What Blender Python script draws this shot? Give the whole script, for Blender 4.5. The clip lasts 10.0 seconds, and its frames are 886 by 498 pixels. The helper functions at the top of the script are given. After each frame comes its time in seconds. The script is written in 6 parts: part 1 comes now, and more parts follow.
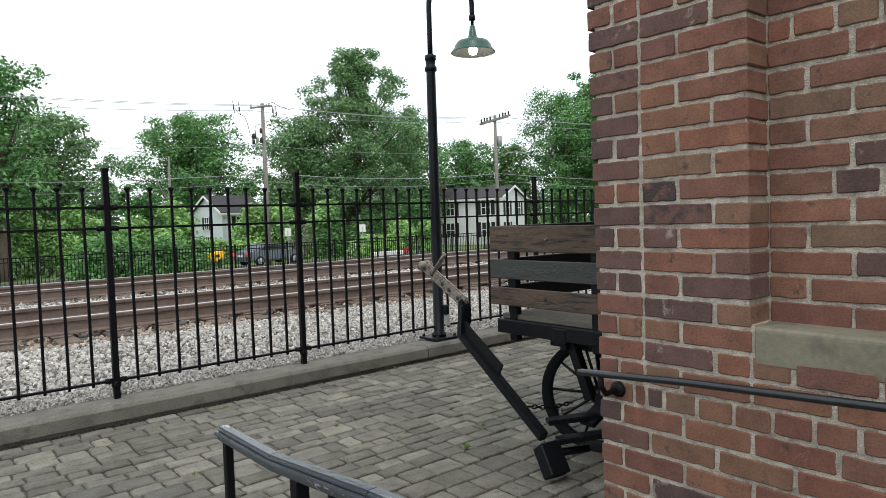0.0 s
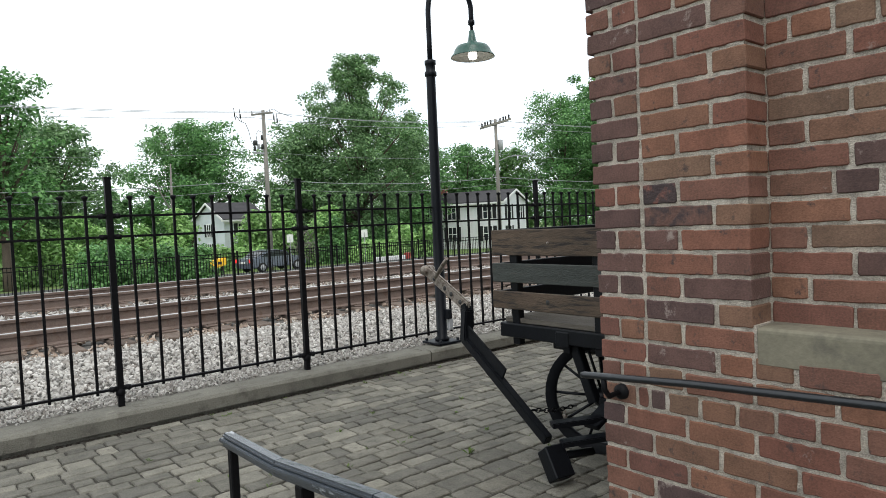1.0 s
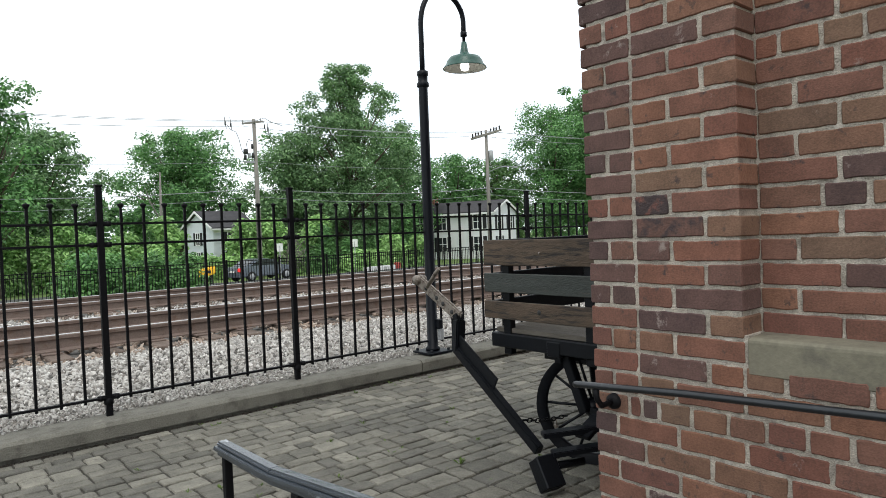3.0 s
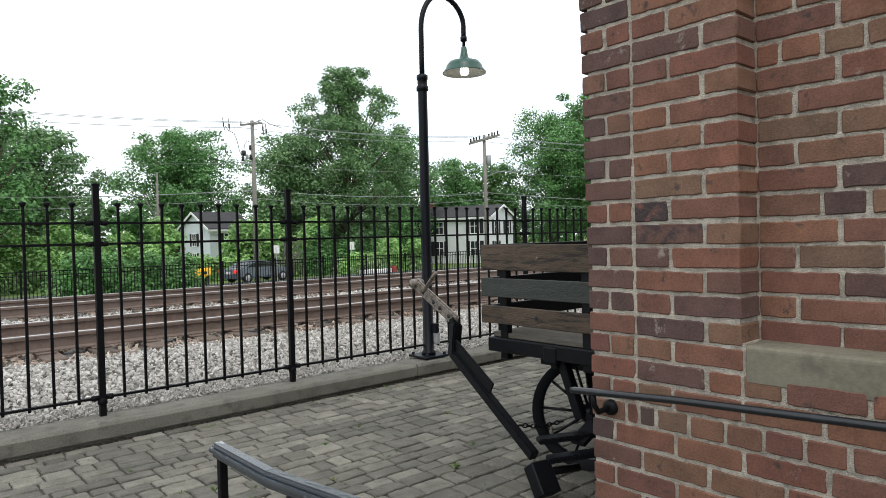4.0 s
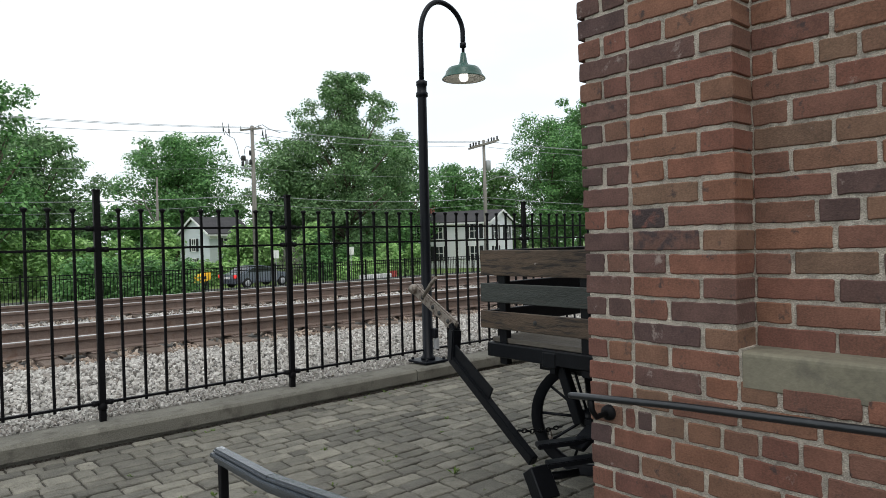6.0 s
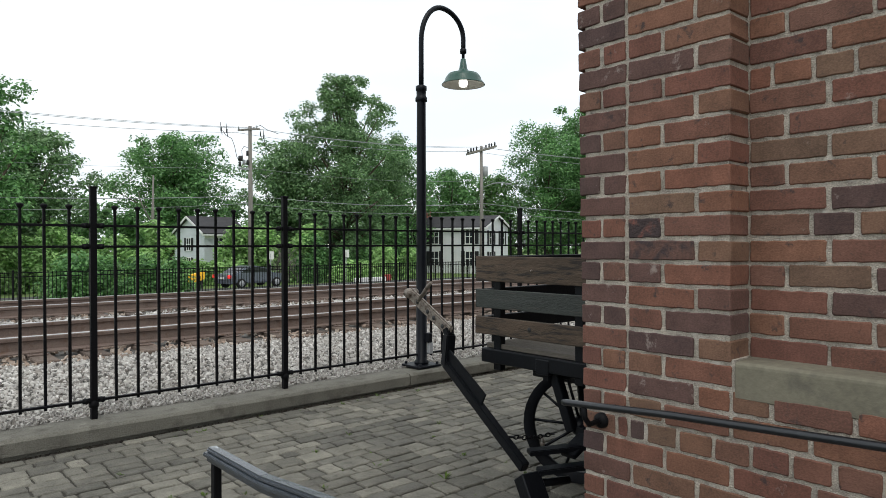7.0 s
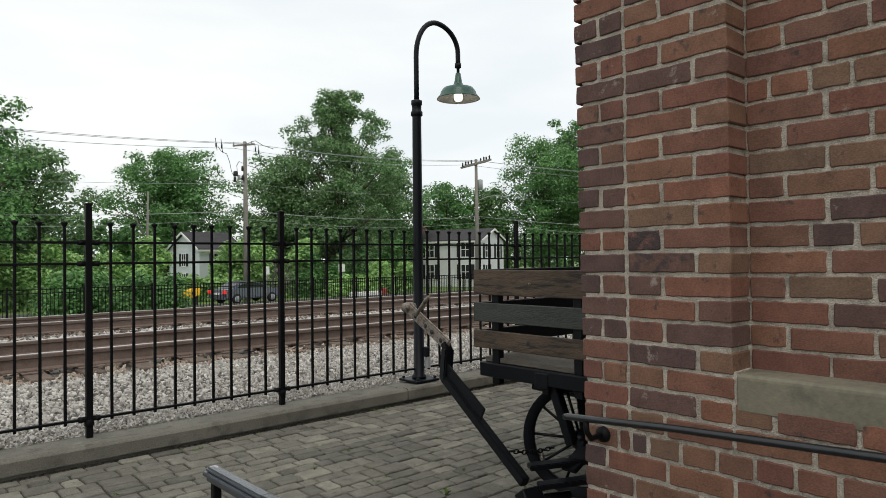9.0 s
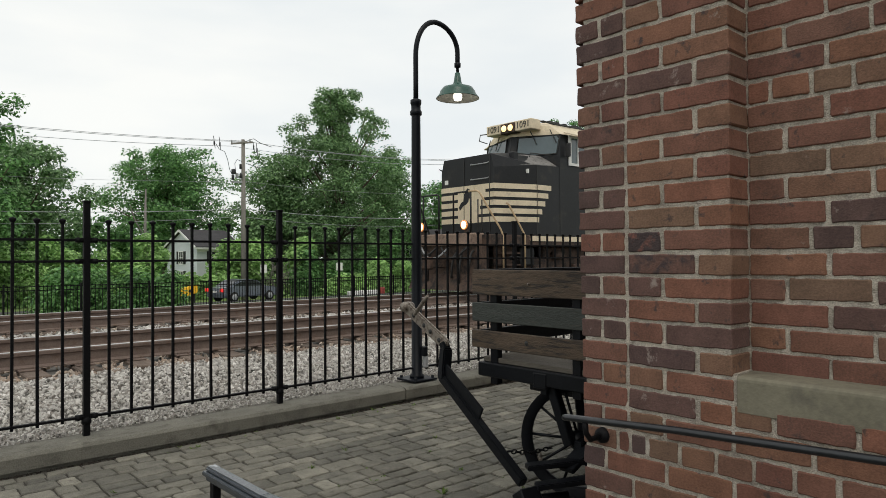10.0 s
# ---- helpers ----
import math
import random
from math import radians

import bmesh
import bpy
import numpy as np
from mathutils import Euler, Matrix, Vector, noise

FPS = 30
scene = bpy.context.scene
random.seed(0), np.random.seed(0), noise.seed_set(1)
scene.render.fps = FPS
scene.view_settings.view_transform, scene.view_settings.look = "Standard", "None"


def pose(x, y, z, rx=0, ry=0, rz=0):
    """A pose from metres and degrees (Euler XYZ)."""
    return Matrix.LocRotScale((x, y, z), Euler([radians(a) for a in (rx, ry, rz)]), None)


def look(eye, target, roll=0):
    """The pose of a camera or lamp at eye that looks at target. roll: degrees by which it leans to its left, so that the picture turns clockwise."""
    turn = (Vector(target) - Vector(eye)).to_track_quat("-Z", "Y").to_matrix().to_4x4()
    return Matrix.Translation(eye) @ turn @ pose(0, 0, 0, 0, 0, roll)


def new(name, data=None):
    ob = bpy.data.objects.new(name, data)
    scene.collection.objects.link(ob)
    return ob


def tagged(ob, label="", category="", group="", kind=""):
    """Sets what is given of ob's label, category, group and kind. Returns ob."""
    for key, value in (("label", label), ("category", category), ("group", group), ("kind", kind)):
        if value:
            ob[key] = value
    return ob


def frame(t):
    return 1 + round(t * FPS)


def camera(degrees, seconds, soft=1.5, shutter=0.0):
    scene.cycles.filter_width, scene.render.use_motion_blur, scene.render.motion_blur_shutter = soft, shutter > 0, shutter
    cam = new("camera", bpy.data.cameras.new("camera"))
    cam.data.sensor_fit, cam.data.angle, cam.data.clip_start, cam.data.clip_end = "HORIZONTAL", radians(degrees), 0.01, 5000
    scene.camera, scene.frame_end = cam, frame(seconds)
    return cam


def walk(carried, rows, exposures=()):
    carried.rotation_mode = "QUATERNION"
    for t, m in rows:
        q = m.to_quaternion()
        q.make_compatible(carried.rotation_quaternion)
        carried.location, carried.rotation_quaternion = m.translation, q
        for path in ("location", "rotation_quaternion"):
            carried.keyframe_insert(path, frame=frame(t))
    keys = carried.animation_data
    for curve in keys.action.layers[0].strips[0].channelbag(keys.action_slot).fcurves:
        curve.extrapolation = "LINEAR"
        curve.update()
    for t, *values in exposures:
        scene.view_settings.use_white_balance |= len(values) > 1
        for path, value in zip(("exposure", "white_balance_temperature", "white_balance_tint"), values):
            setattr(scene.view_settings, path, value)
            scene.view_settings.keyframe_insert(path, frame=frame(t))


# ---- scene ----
cam = camera(67.36, 10.0, soft=0.7)
PATH = [
    (0, pose(0.054, 0.010, 1.384, 87.29, 1.90, -39.91)),
    (0.5, pose(0.053, 0.007, 1.385, 87.49, 2.47, -38.45)),
    (1, pose(0.050, 0.004, 1.385, 87.67, 2.59, -39.76)),
    (1.5, pose(0.044, -0.002, 1.386, 88.03, 2.82, -40.26)),
    (2, pose(0.042, 0.000, 1.384, 87.15, 2.13, -40.63)),
    (2.5, pose(0.034, 0.000, 1.385, 88.27, 2.46, -40.49)),
    (4, pose(0.029, 0.010, 1.383, 88.85, 1.44, -40.89)),
    (4.5, pose(0.024, 0.008, 1.385, 88.74, 1.24, -40.52)),
    (5, pose(0.021, 0.005, 1.386, 89.16, 1.30, -40.51)),
    (5.5, pose(0.021, 0.000, 1.387, 89.14, 1.83, -40.73)),
    (7, pose(0.008, -0.008, 1.388, 89.68, 0.15, -41.32)),
    (7.5, pose(0.002, -0.006, 1.388, 90.07, 0.15, -41.20)),
    (8, pose(-0.001, -0.004, 1.389, 90.37, 0.37, -41.28)),
    (8.5, pose(-0.000, 0.000, 1.390, 90.30, 0.22, -41.71)),
    (9, pose(0.003, 0.004, 1.391, 90.83, 0.68, -41.70)),
    (9.5, pose(0.001, 0.007, 1.389, 90.71, 0.27, -42.13)),
    (10, pose(-0.002, 0.010, 1.394, 90.76, 0.35, -41.90)),
]
EXPOSURES = [(0.0, -0.02, 6500, 10), (4.6, -0.06, 6500, 10), (5.0, -0.10, 6500, 10), (5.5, -0.24, 6500, 10), (7.0, -0.31, 6520, 10), (7.6, -0.36, 6560, 10), (8.5, -0.45, 6780, 10), (9.5, -0.53, 6880, 10), (10.0, -0.57, 6950, 10)]
walk(cam, PATH, EXPOSURES)

# ---- world and light: a bright overcast sky with a weak, wide sun behind the cloud ----
world = bpy.data.worlds.new("overcast_sky")
scene.world = world
world.use_nodes = True
wn, wl = world.node_tree.nodes, world.node_tree.links
wn.clear()
sky = wn.new("ShaderNodeTexSky")
sky.sky_type = "NISHITA"
sky.sun_disc = False
sky.sun_elevation, sky.sun_rotation = radians(60), radians(220)
sky_back = wn.new("ShaderNodeBackground")
sky_back.inputs["Strength"].default_value = 0.12
wl.new(sky.outputs[0], sky_back.inputs["Color"])
cloud_co = wn.new("ShaderNodeTexCoord")
cloud_map = wn.new("ShaderNodeMapping")
cloud_map.inputs["Scale"].default_value = (1.0, 1.0, 4.0)
cloud_noise = wn.new("ShaderNodeTexNoise")
cloud_noise.inputs["Scale"].default_value = 2.2
cloud_noise.inputs["Detail"].default_value = 5
cloud_ramp = wn.new("ShaderNodeValToRGB")
cloud_ramp.color_ramp.elements[0].position, cloud_ramp.color_ramp.elements[0].color = 0.3, (0.81, 0.885, 0.95, 1)
cloud_ramp.color_ramp.elements[1].position, cloud_ramp.color_ramp.elements[1].color = 0.6, (0.955, 1.0, 1.025, 1)
cloud_back = wn.new("ShaderNodeBackground")
cloud_back.inputs["Strength"].default_value = 1.58
sky_add = wn.new("ShaderNodeMixShader")
sky_add.inputs[0].default_value = 0.9
sky_out = wn.new("ShaderNodeOutputWorld")
wl.new(cloud_co.outputs["Generated"], cloud_map.inputs["Vector"])
wl.new(cloud_map.outputs[0], cloud_noise.inputs["Vector"])
wl.new(cloud_noise.outputs["Fac"], cloud_ramp.inputs[0])
wl.new(cloud_ramp.outputs[0], cloud_back.inputs["Color"])
wl.new(sky_back.outputs[0], sky_add.inputs[1])
wl.new(cloud_back.outputs[0], sky_add.inputs[2])
wl.new(sky_add.outputs[0], sky_out.inputs[0])
sun = new("sun", bpy.data.lights.new("sun", "SUN"))
sun.data.energy, sun.data.angle, sun.data.color = 1.25, radians(25), (1.0, 0.96, 0.9)
sun.matrix_world = look((0, 0, 30), (11.0, 13.0, 0))


# ---- materials ----
def material(name, base, rough=0.8, metal=0.0, vary=0.25, scale=6.0, fine=60.0, bump=0.15, bump_scale=80.0, second=None,
             second_at=0.62, spread=0.08, per_object=0.0, per_island=0.0, stretch=(1, 1, 1), specular=0.4, tones=None, clear=0.0, third=None, third_at=0.7):
    """A node material: a base colour varied at two scales, stains of a second colour, and fine relief."""
    m = bpy.data.materials.new(name)
    m.use_nodes = True
    nt = m.node_tree
    n, l = nt.nodes, nt.links
    b = n["Principled BSDF"]
    b.inputs["Roughness"].default_value, b.inputs["Metallic"].default_value = rough, metal
    b.inputs["Specular IOR Level"].default_value = specular
    b.inputs["Coat Weight"].default_value = clear
    co = n.new("ShaderNodeTexCoord")
    mp = n.new("ShaderNodeMapping")
    mp.inputs["Scale"].default_value = stretch
    l.new(co.outputs["Object"], mp.inputs["Vector"])
    vec = mp.outputs[0]
    info = n.new("ShaderNodeObjectInfo")
    if per_object:
        add = n.new("ShaderNodeVectorMath")
        add.operation = "MULTIPLY_ADD"
        add.inputs[1].default_value = (37.0, 53.0, 71.0)
        l.new(info.outputs["Random"], add.inputs[0])
        l.new(vec, add.inputs[2])
        vec = add.outputs[0]
    big, small = n.new("ShaderNodeTexNoise"), n.new("ShaderNodeTexNoise")
    for node, s, d in ((big, scale, 4), (small, fine, 6)):
        node.inputs["Scale"].default_value, node.inputs["Detail"].default_value = s, d
        l.new(vec, node.inputs["Vector"])
    colour = None
    rnd = None
    if per_object:
        rnd = info.outputs["Random"]
    if per_island:
        geo = n.new("ShaderNodeNewGeometry")
        rnd = geo.outputs["Random Per Island"]
    if tones:
        ramp = n.new("ShaderNodeValToRGB")
        ramp.color_ramp.interpolation = "LINEAR"
        e = ramp.color_ramp.elements
        e[0].position, e[0].color = 0.0, (*tones[0], 1)
        e[1].position, e[1].color = 1.0, (*tones[-1], 1)
        for k in range(1, len(tones) - 1):
            x = e.new(k / (len(tones) - 1))
            x.color = (*tones[k], 1)
        l.new(rnd if rnd else big.outputs["Fac"], ramp.inputs[0])
        colour = ramp.outputs[0]
    hsv = n.new("ShaderNodeHueSaturation")
    if colour:
        l.new(colour, hsv.inputs["Color"])
    else:
        hsv.inputs["Color"].default_value = (*base, 1)
    total = n.new("ShaderNodeMath")
    total.operation = "ADD"
    l.new(big.outputs["Fac"], total.inputs[0])
    l.new(small.outputs["Fac"], total.inputs[1])
    rng = n.new("ShaderNodeMapRange")
    rng.inputs["From Min"].default_value, rng.inputs["From Max"].default_value = 0.6, 1.4
    rng.inputs["To Min"].default_value, rng.inputs["To Max"].default_value = 1 - vary, 1 + vary
    l.new(total.outputs[0], rng.inputs["Value"])
    value = rng.outputs[0]
    amount = per_object or per_island
    if amount and not tones:
        r2 = n.new("ShaderNodeMapRange")
        r2.inputs["To Min"].default_value, r2.inputs["To Max"].default_value = 1 - amount, 1 + amount
        l.new(rnd, r2.inputs["Value"])
        mul = n.new("ShaderNodeMath")
        mul.operation = "MULTIPLY"
        l.new(value, mul.inputs[0])
        l.new(r2.outputs[0], mul.inputs[1])
        value = mul.outputs[0]
    l.new(value, hsv.inputs["Value"])
    out = hsv.outputs[0]
    if second:
        stain = n.new("ShaderNodeTexNoise")
        stain.inputs["Scale"].default_value, stain.inputs["Detail"].default_value = scale * 1.7, 8
        stain.inputs["Roughness"].default_value = 0.65
        l.new(vec, stain.inputs["Vector"])
        sr = n.new("ShaderNodeMapRange")
        sr.inputs["From Min"].default_value, sr.inputs["From Max"].default_value = second_at - spread, second_at + spread
        l.new(stain.outputs["Fac"], sr.inputs["Value"])
        mix = n.new("ShaderNodeMix")
        mix.data_type = "RGBA"
        l.new(sr.outputs[0], mix.inputs[0])
        l.new(out, mix.inputs[6])
        mix.inputs[7].default_value = (*second, 1)
        out = mix.outputs[2]
    if third:
        smear = n.new("ShaderNodeTexNoise")
        smear.inputs["Scale"].default_value, smear.inputs["Detail"].default_value, smear.inputs["Roughness"].default_value = scale * 0.9, 9, 0.7
        shift = n.new("ShaderNodeVectorMath")
        shift.inputs[1].default_value = (3.1, 7.7, 5.3)
        l.new(vec, shift.inputs[0])
        l.new(shift.outputs[0], smear.inputs["Vector"])
        tr = n.new("ShaderNodeMapRange")
        tr.inputs["From Min"].default_value, tr.inputs["From Max"].default_value, tr.inputs["To Max"].default_value = third_at - 0.03, third_at + 0.05, 0.8
        l.new(smear.outputs["Fac"], tr.inputs["Value"])
        mix3 = n.new("ShaderNodeMix")
        mix3.data_type = "RGBA"
        l.new(tr.outputs[0], mix3.inputs[0])
        l.new(out, mix3.inputs[6])
        mix3.inputs[7].default_value = (*third, 1)
        out = mix3.outputs[2]
    l.new(out, b.inputs["Base Color"])
    if bump:
        bn = n.new("ShaderNodeTexNoise")
        bn.inputs["Scale"].default_value, bn.inputs["Detail"].default_value = bump_scale, 6
        l.new(vec, bn.inputs["Vector"])
        bp = n.new("ShaderNodeBump")
        bp.inputs["Strength"].default_value = bump
        bp.inputs["Distance"].default_value = 0.01
        l.new(bn.outputs["Fac"], bp.inputs["Height"])
        l.new(bp.outputs[0], b.inputs["Normal"])
    return m


def glow(name, colour, strength):
    m = bpy.data.materials.new(name)
    m.use_nodes = True
    b = m.node_tree.nodes["Principled BSDF"]
    b.inputs["Base Color"].default_value = (*colour, 1)
    b.inputs["Emission Color"].default_value = (*colour, 1)
    b.inputs["Emission Strength"].default_value = strength
    return m


def leaf_material(name, dark, light):
    m = material(name, dark, 0.48, vary=0.4, scale=0.4, fine=2.2, bump=0, per_island=0.5, tones=(dark, tuple((a + b) / 2 for a, b in zip(dark, light)), light), specular=0.32)
    n, l = m.node_tree.nodes, m.node_tree.links
    b, out = n["Principled BSDF"], n["Material Output"]
    tr = n.new("ShaderNodeBsdfTranslucent")
    src = b.inputs["Base Color"].links[0].from_socket
    l.new(src, tr.inputs["Color"])
    mix = n.new("ShaderNodeMixShader")
    mix.inputs[0].default_value = 0.28
    l.new(b.outputs[0], mix.inputs[1])
    l.new(tr.outputs[0], mix.inputs[2])
    l.new(mix.outputs[0], out.inputs["Surface"])
    return m


RED_TONES = ((0.126, 0.058, 0.045), (0.172, 0.073, 0.051), (0.14, 0.072, 0.053), (0.191, 0.082, 0.053), (0.119, 0.062, 0.049), (0.163, 0.068, 0.048), (0.149, 0.084, 0.058))
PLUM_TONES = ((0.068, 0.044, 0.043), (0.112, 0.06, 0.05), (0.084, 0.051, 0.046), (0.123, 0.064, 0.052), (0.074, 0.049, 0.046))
ORANGE_TONES = ((0.184, 0.082, 0.051), (0.149, 0.092, 0.061), (0.194, 0.088, 0.055), (0.135, 0.088, 0.061))


def brick_material(name, tones, island=0.0, haze=0.68):
    return material(name, tones[0], 0.88, vary=0.40, scale=14, fine=170, bump=0.24, bump_scale=230, per_object=0.0 if island else 0.5, per_island=island, second=(0.060, 0.040, 0.037), second_at=0.64,
                    spread=0.05, third=(0.30, 0.25, 0.22), third_at=haze, tones=tones)


BRICK = brick_material("red_brick", RED_TONES)
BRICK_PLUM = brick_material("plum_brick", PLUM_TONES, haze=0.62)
BRICK_ORANGE = brick_material("orange_brick", ORANGE_TONES)
BRICK_FAR = brick_material("red_brick_far", RED_TONES + PLUM_TONES[:2] + ORANGE_TONES[:2], 0.5)
BRICK_SOOT = material("sooty_brick", (0.05, 0.035, 0.035), 0.85, vary=0.4, scale=14, fine=120, bump=0.5, bump_scale=160, second=(0.2, 0.08, 0.06), second_at=0.6)
BRICK_STAINED = material("stained_brick", (0.125, 0.066, 0.052), 0.85, vary=0.4, scale=14, fine=120, bump=0.3, bump_scale=140, second=(0.05, 0.035, 0.035), second_at=0.52)
MORTAR = material("lime_mortar", (0.43, 0.385, 0.325), 0.95, vary=0.5, scale=16, fine=240, bump=0.8, bump_scale=260, second=(0.24, 0.215, 0.185), second_at=0.60, third=(0.56, 0.52, 0.46), third_at=0.60)
SANDSTONE = material("sandstone_sill", (0.165, 0.152, 0.112), 0.9, vary=0.25, scale=5, fine=60, bump=0.15, bump_scale=150, second=(0.11, 0.102, 0.08), second_at=0.6)
PAVER = material("concrete_paver", (0.27, 0.25, 0.21), 0.9, vary=0.45, scale=9, fine=120, bump=0.9, bump_scale=80, second=(0.075, 0.068, 0.055), second_at=0.66, per_object=0.25,
                 tones=((0.090, 0.086, 0.072), (0.165, 0.156, 0.128), (0.120, 0.114, 0.096), (0.215, 0.203, 0.166), (0.108, 0.103, 0.088), (0.148, 0.138, 0.112)))
PAVER_FAR = material("concrete_paver_far", (0.27, 0.25, 0.21), 0.9, vary=0.45, scale=9, fine=120, bump=0.9, bump_scale=80, second=(0.075, 0.068, 0.055), second_at=0.66, per_island=0.25,
                     tones=((0.090, 0.086, 0.072), (0.165, 0.156, 0.128), (0.120, 0.114, 0.096), (0.215, 0.203, 0.166), (0.108, 0.103, 0.088), (0.148, 0.138, 0.112)))
JOINT_SAND = material("joint_sand", (0.055, 0.05, 0.042), 1.0, vary=0.4, scale=5, fine=90, bump=0.6, bump_scale=150, second=(0.045, 0.055, 0.025), second_at=0.63)
CONCRETE = material("kerb_concrete", (0.165, 0.158, 0.132), 0.92, vary=0.38, scale=4, fine=90, bump=0.8, bump_scale=130, second=(0.095, 0.088, 0.072), second_at=0.6, third=(0.26, 0.25, 0.21), third_at=0.66)
BALLAST_BED = material("ballast_bed", (0.105, 0.098, 0.088), 1.0, vary=0.5, scale=8, fine=26, bump=1.0, bump_scale=30)
STONE = material("ballast_stone", (0.45, 0.43, 0.4), 0.9, vary=0.15, scale=14, fine=60, bump=0, per_island=0.4,
                 tones=((0.18, 0.17, 0.16), (0.52, 0.50, 0.465), (0.36, 0.34, 0.315), (0.68, 0.655, 0.615), (0.25, 0.225, 0.20), (0.47, 0.45, 0.41)))
STONE_RUST = material("rusty_ballast_stone", (0.25, 0.17, 0.12), 0.95, vary=0.2, scale=14, fine=60, bump=0, per_island=0.4,
                      tones=((0.20, 0.15, 0.12), (0.40, 0.31, 0.24), (0.28, 0.21, 0.165), (0.50, 0.43, 0.36), (0.30, 0.235, 0.19)))
RAIL_RUST = material("rusty_rail_steel", (0.165, 0.122, 0.102), 0.8, vary=0.3, scale=5, fine=60, bump=0.3, second=(0.13, 0.08, 0.055))
RAIL_HEAD = material("worn_rail_steel", (0.62, 0.62, 0.62), 0.42, metal=0.6, vary=0.1, scale=3, fine=50, bump=0.03)
TIE = material("weathered_tie", (0.135, 0.102, 0.082), 0.95, vary=0.4, scale=3, fine=30, bump=0.8, stretch=(6, 1, 6), bump_scale=40, per_object=0.3)
BLACK_IRON = material("black_painted_iron", (0.006, 0.006, 0.007), 0.5, vary=0.3, scale=5, fine=60, bump=0.12, bump_scale=90, specular=0.1)
HANDRAIL_BLACK = material("glossy_black_handrail", (0.007, 0.009, 0.012), 0.3, vary=0.3, scale=8, fine=60, bump=0.15, bump_scale=60, specular=0.6, second=(0.03, 0.032, 0.035), second_at=0.68)
LAMP_BLACK = material("lamp_post_black", (0.006, 0.0075, 0.011), 0.42, vary=0.3, scale=4, fine=50, bump=0.08, specular=0.18)
RAIL_WORN = material("worn_handrail_paint", (0.035, 0.044, 0.055), 0.25, specular=1.0, vary=0.35, scale=9, fine=50, bump=0.2, stretch=(1, 0.35, 1), second=(0.42, 0.45, 0.47), second_at=0.60, spread=0.04)
GREEN_ENAMEL = material("green_enamel", (0.032, 0.09, 0.07), 0.35, vary=0.15, scale=6, fine=60, bump=0.05, second=(0.08, 0.15, 0.125), second_at=0.7)
WHITE_ENAMEL = material("white_enamel", (0.62, 0.62, 0.58), 0.4, vary=0.1, scale=6, fine=60, bump=0.03)
# emission for the orange halo round the ditch lights, not a lamp itself
HALO_AMBER = glow("amber_lamp_halo", (1.0, 0.36, 0.10), 0.8)
BULB = glow("lit_bulb", (1.0, 0.97, 0.88), 2.2)
WAGON_BLACK = material("black_wagon_paint", (0.005, 0.006, 0.008), 0.42, vary=0.4, scale=6, fine=50, bump=0.12, second=(0.014, 0.013, 0.012), second_at=0.7, specular=0.2)
SLAT_BROWN = material("weathered_brown_slat", (0.088, 0.062, 0.042), 0.75, vary=0.4, scale=5, fine=40, bump=0.5, bump_scale=50, stretch=(6, 0.7, 6), second=(0.022, 0.019, 0.016), second_at=0.56)
SLAT_GREEN = material("weathered_green_slat", (0.042, 0.048, 0.043), 0.75, vary=0.35, scale=5, fine=40, bump=0.5, bump_scale=50, stretch=(6, 0.7, 6), second=(0.075, 0.066, 0.055), second_at=0.66)
DECK_WOOD = material("grey_deck_board", (0.13, 0.115, 0.095), 0.85, vary=0.35, scale=5, fine=40, bump=0.5, bump_scale=50, stretch=(6, 0.7, 6))
GALVANISED = material("bare_steel_strap", (0.24, 0.21, 0.18), 0.5, metal=0.4, vary=0.25, scale=20, fine=90, bump=0.2, second=(0.09, 0.065, 0.05), second_at=0.55)
GRASS = material("far_grass", (0.13, 0.20, 0.055), 0.95, vary=0.4, scale=0.3, fine=4, bump=0.4, bump_scale=20, second=(0.14, 0.13, 0.07), second_at=0.63)
ASPHALT = material("asphalt", (0.06, 0.06, 0.06), 0.92, vary=0.2, scale=1, fine=40, bump=0.3)
SIDING = material("white_siding", (0.74, 0.75, 0.76), 0.7, vary=0.06, scale=1, fine=10, bump=0.0)
SIDING_GREY = material("grey_white_siding", (0.62, 0.66, 0.69), 0.7, vary=0.06, scale=1, fine=10, bump=0.0)
ROOF = material("dark_shingle", (0.06, 0.058, 0.062), 0.95, vary=0.3, scale=2, fine=12, bump=0.5, bump_scale=14)
SHUTTER = material("black_shutter", (0.015, 0.016, 0.018), 0.6, vary=0.2, bump=0)
TRIM = material("white_trim", (0.8, 0.8, 0.79), 0.6, vary=0.05, bump=0)
CHIMNEY = material("chimney_brick", (0.28, 0.12, 0.09), 0.9, vary=0.3, scale=8, fine=30, bump=0.3)
GLASS = material("window_glass", (0.03, 0.035, 0.04), 0.08, vary=0.1, bump=0, specular=0.6)
POLE_WOOD = material("weathered_pole_wood", (0.215, 0.20, 0.18), 0.9, vary=0.3, scale=3, fine=20, bump=0.3, stretch=(4, 4, 0.4))
WIRE = material("pale_wire", (0.32, 0.33, 0.34), 0.5, vary=0.1, bump=0)
TRANSFORMER = material("grey_transformer", (0.33, 0.34, 0.35), 0.5, vary=0.1, bump=0)
BARK = material("tree_bark", (0.11, 0.085, 0.065), 0.95, vary=0.35, scale=2, fine=14, bump=0.6, stretch=(3, 3, 0.5))
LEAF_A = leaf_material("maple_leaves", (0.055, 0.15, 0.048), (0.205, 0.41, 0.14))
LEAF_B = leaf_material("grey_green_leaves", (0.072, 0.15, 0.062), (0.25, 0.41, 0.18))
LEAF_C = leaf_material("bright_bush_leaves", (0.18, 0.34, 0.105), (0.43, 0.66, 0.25))
